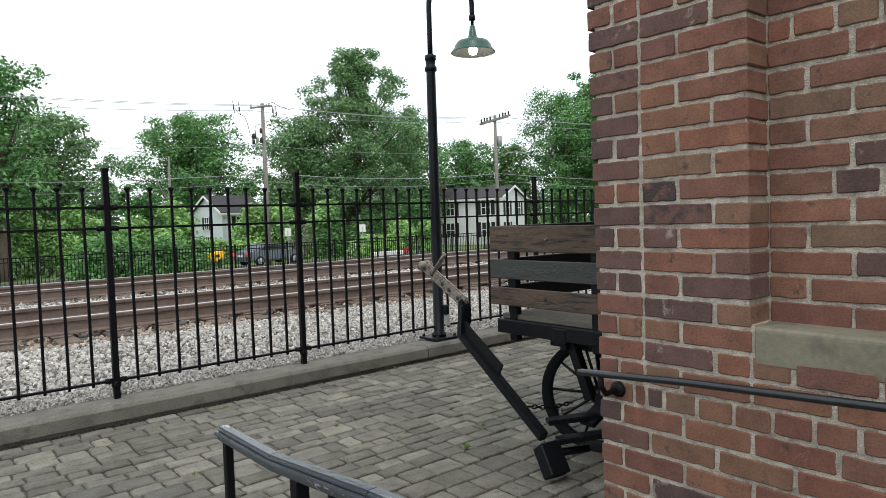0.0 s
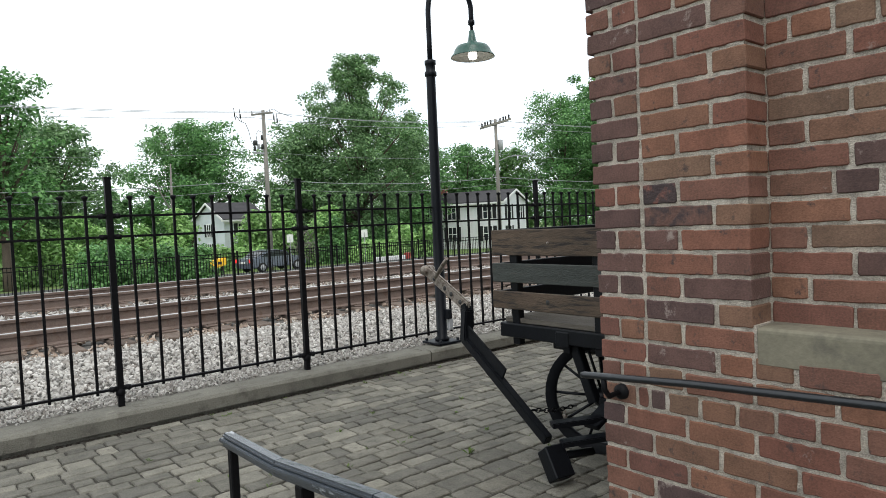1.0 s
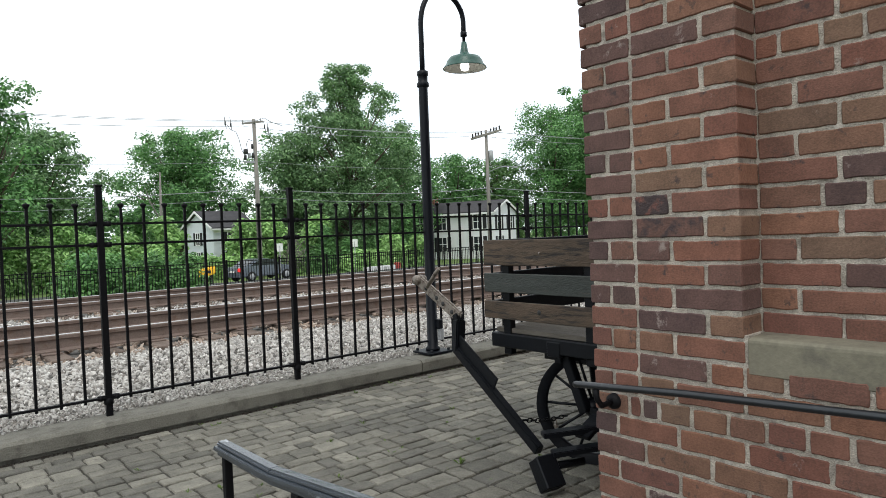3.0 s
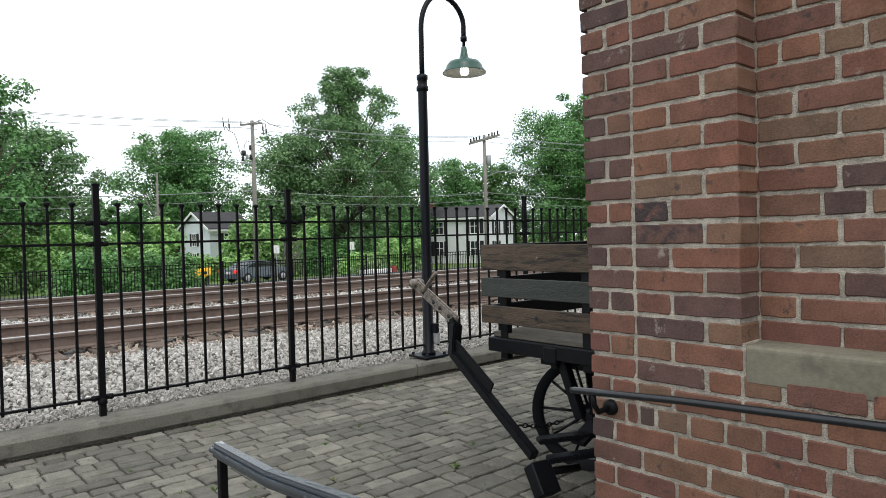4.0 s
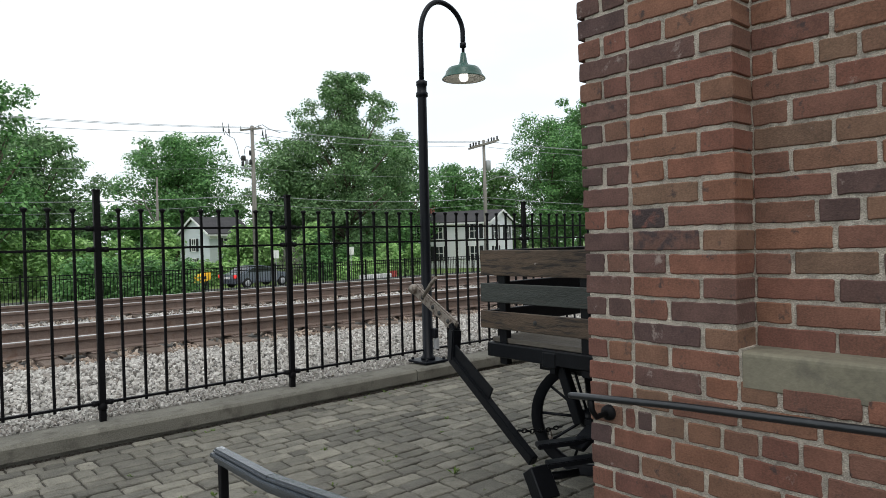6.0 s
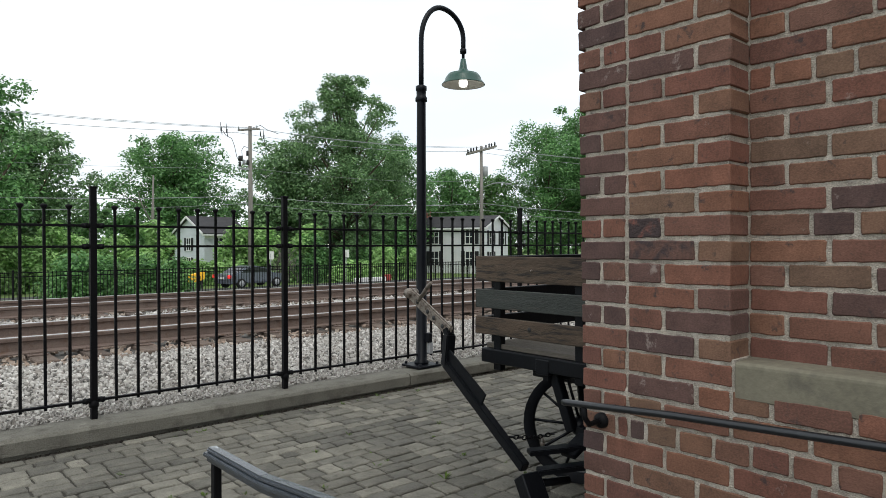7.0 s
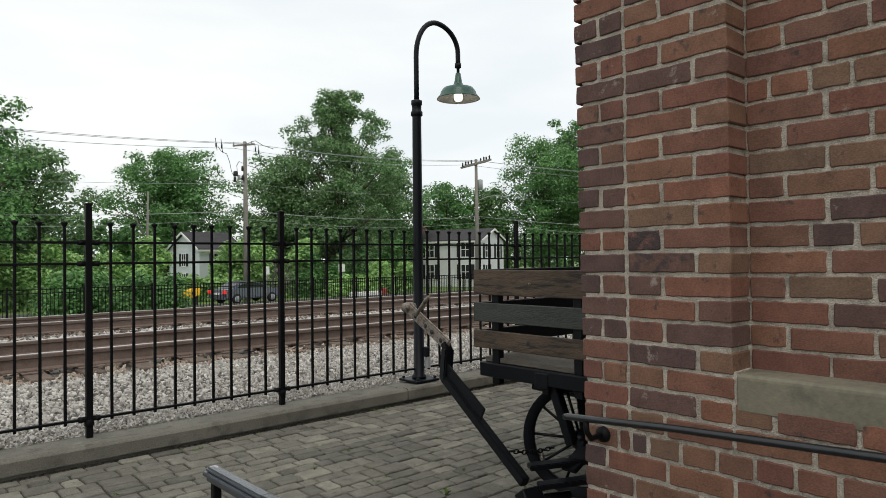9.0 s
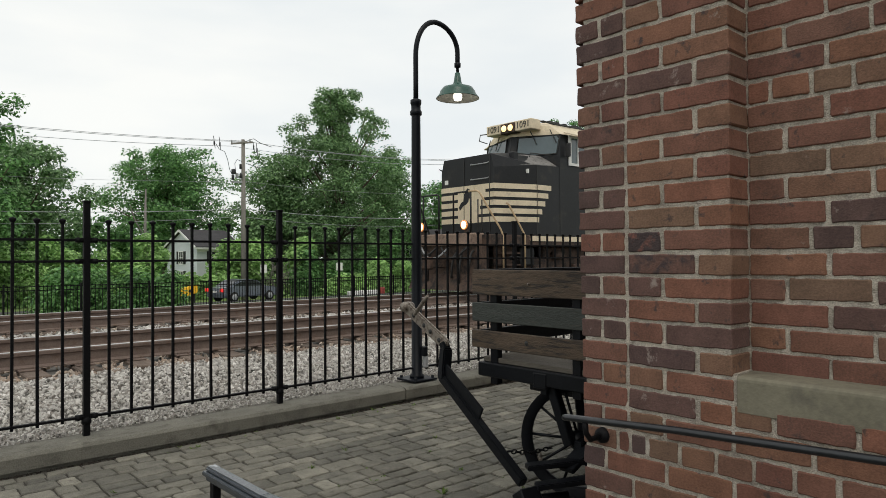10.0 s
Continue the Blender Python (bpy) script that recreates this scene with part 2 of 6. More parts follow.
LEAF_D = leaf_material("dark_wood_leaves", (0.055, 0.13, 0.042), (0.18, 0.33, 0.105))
WEED = leaf_material("weed_leaves", (0.06, 0.12, 0.02), (0.15, 0.22, 0.05))
LOCO_BLACK = material("locomotive_black", (0.015, 0.016, 0.018), 0.5, specular=0.25, vary=0.3, scale=1.2, fine=20, bump=0.05, second=(0.034, 0.031, 0.028), second_at=0.64)
# grey that paints the sky's reflection on the sloped nose facets
LOCO_SKY_SHEEN = material("grey_nose_sky_sheen", (0.20, 0.19, 0.18), 0.7, vary=0.35, scale=3, fine=25, bump=0.05, second=(0.07, 0.065, 0.06), second_at=0.6)
LOCO_CREAM = material("locomotive_cream", (0.66, 0.56, 0.41), 0.6, vary=0.15, scale=2, fine=20, bump=0.03, second=(0.40, 0.34, 0.26), second_at=0.66)
HANDRAIL_TAN = material("worn_tan_handrail", (0.50, 0.36, 0.22), 0.6, vary=0.2, scale=4, fine=30, bump=0.05, second=(0.25, 0.15, 0.09), second_at=0.66)
LOCO_TAN = material("dusty_tan_steel", (0.22, 0.155, 0.12), 0.85, vary=0.35, scale=3, fine=25, bump=0.2, second=(0.08, 0.05, 0.04), second_at=0.6)
LOCO_DIRT = material("rust_dusted_underframe", (0.075, 0.047, 0.035), 0.85, vary=0.35, scale=2.5, fine=25, bump=0.2, second=(0.022, 0.018, 0.016), second_at=0.54)
LOCO_GLASS = material("cab_glass", (0.07, 0.10, 0.11), 0.1, vary=0.1, bump=0, specular=0.7)
HEADLIGHT = glow("headlight_lens", (1.0, 0.70, 0.34), 2.6)
DITCHLIGHT = glow("ditch_light_lens", (1.0, 0.76, 0.46), 3.2)
CAR_PAINT = material("dark_blue_grey_paint", (0.15, 0.17, 0.21), 0.3, metal=0.3, vary=0.1, bump=0, clear=0.6)
TAIL_RED = glow("red_tail_lamp", (0.75, 0.03, 0.03), 0.9)
TYRE = material("tyre_rubber", (0.015, 0.015, 0.015), 0.85, vary=0.2, bump=0)
RED_PAINT = material("faded_red_paint", (0.35, 0.06, 0.05), 0.5, vary=0.15, bump=0)
YELLOW = material("yellow_plastic", (0.92, 0.52, 0.03), 0.5, vary=0.1, bump=0)
WHITE_PLATE = material("white_sign_plate", (0.7, 0.7, 0.68), 0.6, vary=0.08, bump=0)
# near-black tone paints the shadow gap at the kerb foot into the debris
SHADOW_GAP_SOIL = material("shadow_gap_soil", (0.035, 0.028, 0.022), 1.0, vary=0.4, bump=0, per_island=0.4)
DARK_MARK = material("dark_mark", (0.03, 0.03, 0.03), 0.7, vary=0.1, bump=0)


# ---- mesh helpers ----
def box(bm, x0, x1, y0, y1, z0, z1, bevel=0.0, seg=1):
    t = bmesh.new()
    bmesh.ops.create_cube(t, size=1.0, matrix=Matrix.Translation(((x0 + x1) / 2, (y0 + y1) / 2, (z0 + z1) / 2)) @ Matrix.Diagonal((x1 - x0, y1 - y0, z1 - z0, 1)))
    if bevel:
        bmesh.ops.bevel(t, geom=t.edges[:], offset=bevel, segments=seg, affect="EDGES", profile=0.6)
    join(bm, t)


def join(bm, t, m=None):
    if m is not None:
        bmesh.ops.transform(t, matrix=m, verts=t.verts[:])
    me = bpy.data.meshes.new("scrap")
    t.to_mesh(me)
    t.free()
    bm.from_mesh(me)
    bpy.data.meshes.remove(me)


def frame_at(p, d):
    d = d.normalized()
    u = d.cross(Vector((0, 0, 1)))
    if u.length < 1e-3:
        u = Vector((1, 0, 0))
    u.normalize()
    return u, d.cross(u).normalized()


def tube(bm, pts, r, seg=10, caps=True):
    """A round bar along points; r is a number or one for each point."""
    pts = [Vector(p) for p in pts]
    rs = r if isinstance(r, (list, tuple)) else [r] * len(pts)
    rings = []
    u = None
    for i, p in enumerate(pts):
        d = (pts[min(i + 1, len(pts) - 1)] - pts[max(i - 1, 0)])
        if u is None:
            u, v = frame_at(p, d)
        else:
            dn = d.normalized()
            u = (u - dn * u.dot(dn)).normalized()
            v = dn.cross(u)
        rings.append([bm.verts.new(p + (u * math.cos(a) + v * math.sin(a)) * rs[i]) for a in (2 * math.pi * k / seg for k in range(seg))])
    for a, b in zip(rings, rings[1:]):
        for k in range(seg):
            f = bm.faces.new((a[k], a[(k + 1) % seg], b[(k + 1) % seg], b[k]))
            f.smooth = True
    if caps:
        bm.faces.new(rings[0][::-1])
        bm.faces.new(rings[-1])


def bar(bm, p, q, w, h, bevel=0.0):
    """A rectangular bar from p to q, w wide (level) and h high."""
    p, q = Vector(p), Vector(q)
    d = q - p
    u, v = frame_at(p, d)
    t = bmesh.new()
    m = Matrix((u, d.normalized(), v)).transposed().to_4x4()
    bmesh.ops.create_cube(t, size=1.0, matrix=Matrix.Translation((p + q) / 2) @ m @ Matrix.Diagonal((w, d.length, h, 1)))
    if bevel:
        bmesh.ops.bevel(t, geom=t.edges[:], offset=bevel, segments=2, affect="EDGES")
    bmesh.ops.recalc_face_normals(t, faces=t.faces[:])
    join(bm, t)


def lathe(bm, profile, seg=24, at=(0, 0, 0), axis="z"):
    rings = []
    for r, h in profile:
        ring = []
        for k in range(seg):
            a = 2 * math.pi * k / seg
            c, s = r * math.cos(a), r * math.sin(a)
            v = {"z": (c, s, h), "x": (h, c, s), "y": (c, h, s)}[axis]
            ring.append(bm.verts.new(Vector(at) + Vector(v)))
        rings.append(ring)
    for a, b in zip(rings, rings[1:]):
        for k in range(seg):
            f = bm.faces.new((a[k], a[(k + 1) % seg], b[(k + 1) % seg], b[k]))
            f.smooth = True
    return rings


def prism(bm, outline, axis, a, b):
    """A closed outline (2D) pushed from a to b along an axis ("x": outline is y, z; "y": x, z; "z": x, y)."""
    def at(p, c):
        return {"x": (c, p[0], p[1]), "y": (p[0], c, p[1]), "z": (p[0], p[1], c)}[axis]
    lo = [bm.verts.new(at(p, a)) for p in outline]
    hi = [bm.verts.new(at(p, b)) for p in outline]
    bm.faces.new(lo)
    bm.faces.new(hi[::-1])
    for k in range(len(lo)):
        j = (k + 1) % len(lo)
        bm.faces.new((lo[j], lo[k], hi[k], hi[j]))
    bmesh.ops.recalc_face_normals(bm, faces=bm.faces[:])


def mesh_of(name, bm, material_):
    me = bpy.data.meshes.new(name)
    bm.to_mesh(me)
    bm.free()
    for m in (material_ if isinstance(material_, (list, tuple)) else [material_]):
        me.materials.append(m)
    return me


def part(name, bm, material_, parent=None, label=""):
    ob = new(name, mesh_of(name, bm, material_))
    if parent is not None:
        ob.parent = parent
    if label:
        ob["label"] = label
    return ob


def thing(name, label, category, at=(0, 0, 0), rz=0, group="", kind=""):
    ob = new(name)
    ob.empty_display_size = 0.1
    ob.matrix_basis = pose(*at, 0, 0, rz)
    return tagged(ob, label, category, group, kind)


def boxed(name, parent, mat_, *args, label="", bevel=0.0):
    bm = bmesh.new()
    box(bm, *args, bevel=bevel)
    return part(name, bm, mat_, parent, label)


def shared(name, me, parent, m):
    ob = new(name, me)
    ob.parent = parent
    ob.matrix_basis = m
    return ob


def raw(name, verts, faces, mat_, parent=None):
    me = bpy.data.meshes.new(name)
    me.from_pydata(verts, [], faces)
    me.materials.append(mat_)
    ob = new(name, me)
    if parent is not None:
        ob.parent = parent
    return ob


# ---- setting ----
W0, REC, Y_END, Y_ARR = 1.767, 1.871, 1.315, 0.823      # brick face, recessed face, building corner, pilaster edge
COURSE, Z_ROW = 0.0678, -0.0186
KERB_Y, KERB_Z = 5.08, 0.13
FENCE_Y = 5.374
POST_X, PANEL = 1.306, 1.553
RAILS = (8.55, 10.055, 12.94, 14.445)
RAIL_Z = 0.39


def ground_z(y):
    ys = (-400, 5.2, 5.45, 7.4, 15.8, 17.5, 20.0, 29.0, 44.0, 75.0, 400.0)
    zs = (-0.1, -0.1, 0.06, 0.13, 0.13, -0.05, -0.5, -0.75, -1.5, -1.75, -1.75)
    return float(np.interp(y, ys, zs))


def build_ground():
    ys = [-400, -60, -10, 0, 5.2, 5.45, 6.4, 7.4, 11, 15.8, 16.6, 17.5, 18.7, 20, 24, 29, 34, 39, 44, 50, 60, 75, 110, 180, 400]
    xs = [-400, -150, -60, -20, 0, 20, 40, 60, 90, 150, 400]
    verts = [(x, y, ground_z(y)) for y in ys for x in xs]
    n = len(xs)
    faces = [(j * n + i, j * n + i + 1, (j + 1) * n + i + 1, (j + 1) * n + i) for j in range(len(ys) - 1) for i in range(n - 1)]
    tagged(raw("ground", verts, faces, GRASS), "green grassy ground falling away beyond the tracks", "ground", kind="structure")
    # the stone bed under both tracks
    ys = [5.44, 6.0, 6.8, 7.4, 9.3, 11.4, 13.7, 15.8, 16.8, 17.8]
    xs = [-80, -20, 0, 20, 60, 200]
    n = len(xs)
    verts = [(x, y, ground_z(y) + 0.012) for y in ys for x in xs]
    faces = [(j * n + i, j * n + i + 1, (j + 1) * n + i + 1, (j + 1) * n + i) for j in range(len(ys) - 1) for i in range(n - 1)]
    tagged(raw("ballast_bed", verts, faces, BALLAST_BED), "grey crushed stone bed under the railway tracks", "ballast", kind="structure")
    # a street behind the far fence
    verts = [(-60, 37, ground_z(37) + 0.02), (90, 37, ground_z(37) + 0.02), (90, 43.6, ground_z(43.6) + 0.02), (-60, 43.6, ground_z(43.6) + 0.02)]
    verts += [(-60, 40, ground_z(40) + 0.02), (90, 40, ground_z(40) + 0.02)]
    tagged(raw("road", verts, [(0, 1, 5, 4), (4, 5, 2, 3)], ASPHALT), "grey asphalt street beyond the tracks", "road", kind="structure")


def stone_field(name, count, x0, x1, y0, y1, size, mat_, label, zoff=0.0, seed=1, keep=None, coarse=False):
    """Many angular stones, joined."""
    rng = np.random.default_rng(seed)
    bm = bmesh.new()
    if coarse:
        bmesh.ops.create_cone(bm, segments=4, radius1=1.0, radius2=0.55, depth=1.2, cap_ends=True, cap_tris=True)
    else:
        bmesh.ops.create_icosphere(bm, subdivisions=1, radius=1.0)
    bmesh.ops.triangulate(bm, faces=bm.faces[:])
    base = np.array([v.co[:] for v in bm.verts])
    tri = np.array([[v.index for v in f.verts] for f in bm.faces])
    bm.free()
    x = rng.uniform(x0, x1, count)
    y = rng.uniform(y0, y1, count)
    if keep is not None:
        k = keep(x, y)
        x, y = x[k], y[k]
    n = len(x)
    z = np.interp(y, (-400, 5.2, 5.45, 7.4, 15.8, 17.5, 20.0), (-0.1, -0.1, 0.06, 0.13, 0.13, -0.05, -0.5)) + zoff
    s = size * rng.uniform(0.55, 1.25, n)
    sc = s[:, None] * rng.uniform(0.6, 1.2, (n, 3)) * np.array([1.35, 1.0, 0.55])
    jit = 1 + rng.uniform(-0.28, 0.28, (n, len(base)))
    q = rng.normal(size=(n, 4))
    q /= np.linalg.norm(q, axis=1)[:, None]
    w, a, b, c = q.T
    R = np.stack([1 - 2 * (b * b + c * c), 2 * (a * b - w * c), 2 * (a * c + w * b), 2 * (a * b + w * c), 1 - 2 * (a * a + c * c), 2 * (b * c - w * a),
                  2 * (a * c - w * b), 2 * (b * c + w * a), 1 - 2 * (a * a + b * b)], 1).reshape(n, 3, 3)
    v = base[None] * jit[:, :, None] * sc[:, None, :]
    v = np.einsum("nij,nkj->nki", R, v)
    v += np.stack([x, y, z + s * 0.35], 1)[:, None, :]
    f = tri[None] + (np.arange(n) * len(base))[:, None, None]
    return tagged(raw(name, v.reshape(-1, 3).tolist(), f.reshape(-1, 3).tolist(), mat_), label, "ballast", kind="stuff")


def build_ballast():
    def off_rail(x, y):
        k = np.ones(len(y), bool)
        for r in RAILS:
            k &= np.abs(y - r) > 0.085
        return k

    def off_tie(x, y):
        near = np.minimum(np.abs(y - 9.3), np.abs(y - 13.69)) < 1.3
        return off_rail(x, y) & ~(near & (np.abs(((x + 0.28) % 0.56) - 0.28) < 0.09) & (np.sin(x * 5.1) + np.sin(y * 3.3 + x) > 0.2))
    stone_field("ballast_stones", 34000, -0.5, 13, 5.47, 8.1, 0.0212, STONE, "loose pale grey crushed ballast stones beside the track", 0.012, 1)
    stone_field("ballast_stones", 10000, -1.5, 26, 10.3, 12.7, 0.042, STONE, "loose pale grey crushed ballast stones between the tracks", 0.014, 2, None, True)
    stone_field("ballast_stones", 9000, -1, 22, 7.9, 10.3, 0.034, STONE_RUST, "rust-stained crushed ballast stones around the ties", 0.012, 3, off_tie, True)
    stone_field("ballast_stones", 7000, -1, 32, 12.5, 14.9, 0.038, STONE_RUST, "rust-stained crushed ballast stones around the ties", 0.012, 4, off_tie, True)
    stone_field("ballast_stones", 5000, -1, 40, 14.7, 17.4, 0.042, STONE, "loose pale grey crushed ballast stones beside the track", 0.014, 5, None, True)
    # debris at the kerb foot, its dark colour standing in for the shadow gap
    stone_field("soil_debris", 2600, -2, 9, 5.035, 5.082, 0.007, SHADOW_GAP_SOIL, "soil debris along the foot of the kerb, coloured dark as its shadow gap", 0.092, 8, None, True)
    stone_field("spilled_gravel", 9000, -1, 9, 5.30, 5.86, 0.0125, STONE, "small gravel spilled along the back of the kerb", 0.062, 7, lambda x, y: (y > 5.45) | (np.abs(y - 5.37) < 0.07 * np.abs(np.sin(x * 7.1) * np.sin(x * 2.3))), True)
    stone_field("ballast_stones", 6000, 13, 32, 5.47, 8.1, 0.036, STONE, "loose pale grey crushed ballast stones beside the track", 0.012, 6, None, True)


def build_tracks():
    # T-section rails, foot to head
    foot = [(-0.076, -0.185), (0.076, -0.185), (0.076, -0.172), (0.012, -0.152), (0.009, -0.055), (0.034, -0.045), (0.037, -0.012), (0.030, -0.003), (-0.030, -0.003), (-0.037, -0.012),
            (-0.034, -0.045), (-0.009, -0.055), (-0.012, -0.152), (-0.076, -0.172)]
    tie_bm = bmesh.new()
    box(tie_bm, -0.115, 0.115, -1.3, 1.3, -0.17, 0.0, bevel=0.012)
    tie_mesh = mesh_of("tie", tie_bm, TIE)
    plate_bm = bmesh.new()
    box(plate_bm, -0.10, 0.10, -0.17, 0.17, 0.0, 0.016, bevel=0.003)
    for sx in (-0.06, 0.06):
        for sy in (-0.11, 0.11):
            box(plate_bm, sx - 0.012, sx + 0.012, sy - 0.014, sy + 0.014, 0.016, 0.04)
    plate_mesh = mesh_of("tie_plate", plate_bm, RAIL_RUST)
    for near, far in ((RAILS[0], RAILS[1]), (RAILS[2], RAILS[3])):
        track = thing("railway_track", "rusty steel railway track on weathered timber ties in pale ballast", "track", (0, (near + far) / 2, RAIL_Z), kind="structure")
        for y in (near, far):
            o = y - (near + far) / 2
            bm = bmesh.new()
            prism(bm, [(a + o, b) for a, b in foot], "x", -80, 200)
            rail = part("rail", bm, RAIL_RUST, track, "rust-brown steel rail")
            bm = bmesh.new()
            box(bm, -80, 200, o - 0.030, o + 0.030, -0.004, 0.002)
            part("running_surface", bm, RAIL_HEAD, rail, "polished bright steel running surface")
        k = 0
        x = -3.0
        while x < 34 and k < 70:
            shared("tie", tie_mesh, track, pose(x + random.uniform(-0.03, 0.03), random.uniform(-0.06, 0.06), -0.205, 0, 0, random.uniform(-1.5, 1.5)))
            if k < 45:
                for o in (-0.7525, 0.7525):
                    shared("tie_plate", plate_mesh, track, pose(x, o, -0.203))
            x += 0.56
            k += 1


def build_kerb():
    kerb = thing("kerb", "weathered grey concrete kerb under the iron fence", "kerb", kind="structure")
    xs = [-14, -9.4, -4.6, -0.3, 4.05, 8.9, 13.7, 18.5, 26]
    for a, b in zip(xs, xs[1:]):
        bm = bmesh.new()
        out = [(KERB_Y + 0.035, -0.12), (KERB_Y + 0.035, 0.012), (KERB_Y, 0.022), (KERB_Y - 0.003, KERB_Z - 0.022), (KERB_Y + 0.006, KERB_Z - 0.012), (KERB_Y + 0.02, KERB_Z), (KERB_Y + 0.085, KERB_Z + 0.002), (KERB_Y + 0.09, KERB_Z - 0.012), (5.46, KERB_Z - 0.016), (5.46, -0.12)]
        prism(bm, out, "x", a + 0.006, b - 0.006)
        part("kerb_section", bm, CONCRETE, kerb)


def rough_slab(w, d, h, k, corner, jitter, step, dome=0.0):
    """A slab with rounded, uneven edges: w by d, its face at z = 0 and its underside at -h."""
    rng = random.Random(k)
    pts = []
    for (ax, ay), (bx, by) in (((-1, -1), (1, -1)), ((1, -1), (1, 1)), ((1, 1), (-1, 1)), ((-1, 1), (-1, -1))):
        p, q = Vector((ax * w / 2, ay * d / 2)), Vector((bx * w / 2, by * d / 2))
        l = (q - p).length
        u = (q - p) / l
        nrm = Vector((u.y, -u.x))
        n = max(1, int(l / step))
        for i in range(n + 1):
            t = corner + (l - 2 * corner) * i / n
            pts.append(p + u * t + nrm * rng.uniform(-jitter, jitter * 0.4))
    bm = bmesh.new()
    c = corner * 0.7
    top = [bm.verts.new((x * (1 - 2 * c / w), y * (1 - 2 * c / d), 0.0)) for x, y in pts]
    rim = [bm.verts.new((x, y, -c * rng.uniform(0.7, 1.2))) for x, y in pts]
    low = [bm.verts.new((x, y, -h)) for x, y in pts]
    mid = bm.verts.new((0, 0, dome))
    n = len(pts)
    for i in range(n):
        j = (i + 1) % n
        bm.faces.new((mid, top[i], top[j]))
        bm.faces.new((top[i], rim[i], rim[j], top[j]))
        bm.faces.new((rim[i], low[i], low[j], rim[j]))
    return bm


def paver_mesh(w, d, k):
    return mesh_of("paver", rough_slab(w, d, 0.05, k, 0.0095, 0.0062, 0.030, 0.001), PAVER)


def build_pavers():
    base = raw("pavement", [(-14, -10, -0.011), (26, -10, -0.011), (26, KERB_Y + 0.05, -0.011), (-14, KERB_Y + 0.05, -0.011)], [(0, 1, 2, 3)], JOINT_SAND)
    tagged(base, "grey tumbled concrete paver pavement with sandy weedy joints", "pavement", kind="structure")
    sizes = {}
    rng = random.Random(5)
    for w in (0.115, 0.165, 0.215):
        for d in (0.112, 0.165):
            sizes[w, d] = [paver_mesh(w - 0.007, d - 0.007, i + int(w * 1000)) for i in range(6)]
    singles, rest = [], []
    y = KERB_Y - 0.04
    while y > -5.5:
        d = rng.choice((0.112, 0.165, 0.112))
        x = -6.0 + rng.uniform(0, 0.2)
        while x < 12.0:
            w = rng.choice((0.115, 0.165, 0.215, 0.215))
            cx, cy = x + w / 2, y - d / 2
            tall = pose(cx, cy, rng.uniform(-0.004, 0.004), rng.uniform(-1.2, 1.2), rng.uniform(-1.2, 1.2), rng.uniform(-1.6, 1.6))
            me = rng.choice(sizes[w, d])
            if not (cx > W0 - 0.02 and cy < Y_END + 0.03) and not (0.5 < cx < W0 and cy < 1.02):
                (singles if 0.9 < cx < 3.4 and 2.2 < cy < 3.95 else rest).append((me, tall))
            x += w
        y -= d
    for me, m in singles[:300]:
        shared("paver", me, base, m)
    verts, faces = [], []
    for me, m in singles[300:] + rest:
        o = len(verts)
        if m.translation.y < 1.4 or not -1.2 < m.translation.x < 6.5:
            xs, ys = [v.co.x for v in me.vertices], [v.co.y for v in me.vertices]
            a, b, c, d = min(xs), max(xs), min(ys), max(ys)
            verts += [tuple(m @ Vector(p)) for p in ((a, c, -0.03), (b, c, -0.03), (b, d, -0.03), (a, d, -0.03), (a, c, 0), (b, c, 0), (b, d, 0), (a, d, 0))]
            faces += [tuple(o + i for i in q) for q in ((4, 5, 6, 7), (0, 1, 5, 4), (1, 2, 6, 5), (2, 3, 7, 6), (3, 0, 4, 7))]
            continue
        verts += [tuple(m @ v.co) for v in me.vertices]
        faces += [tuple(o + i for i in p.vertices) for p in me.polygons]
    far = raw("pavers", verts, faces, PAVER_FAR, base)
    tagged(far, kind="stuff")


# ---- the brick building ----
def brick_mesh(w, h, d, k, mat_=None):
    """A brick, its face towards -x at 0, w along y, h high, worn edges."""
    bm = rough_slab(w, h, d, k * 7 + int(w * 1000), 0.0042, 0.0022, 0.020, 0.0)
    bmesh.ops.transform(bm, matrix=Matrix(((0, 0, -1, 0), (1, 0, 0, 0), (0, 1, 0, 0), (0, 0, 0, 1))), verts=bm.verts[:])
    bmesh.ops.recalc_face_normals(bm, faces=bm.faces[:])
    return mesh_of("brick", bm, mat_ or BRICK)


# joints of the rows that break the bond, from the corner inwards
HEADERS = {12: (1.181, 1.139, 1.081, 0.978, 0.872, 0.770, 0.668, 0.569), 5: (1.212, 1.109, 1.006, 0.903), 21: (0.659, 0.553), 27: (0.758, 0.654, 0.556, 0.453), 34: (0.720, 0.617)}


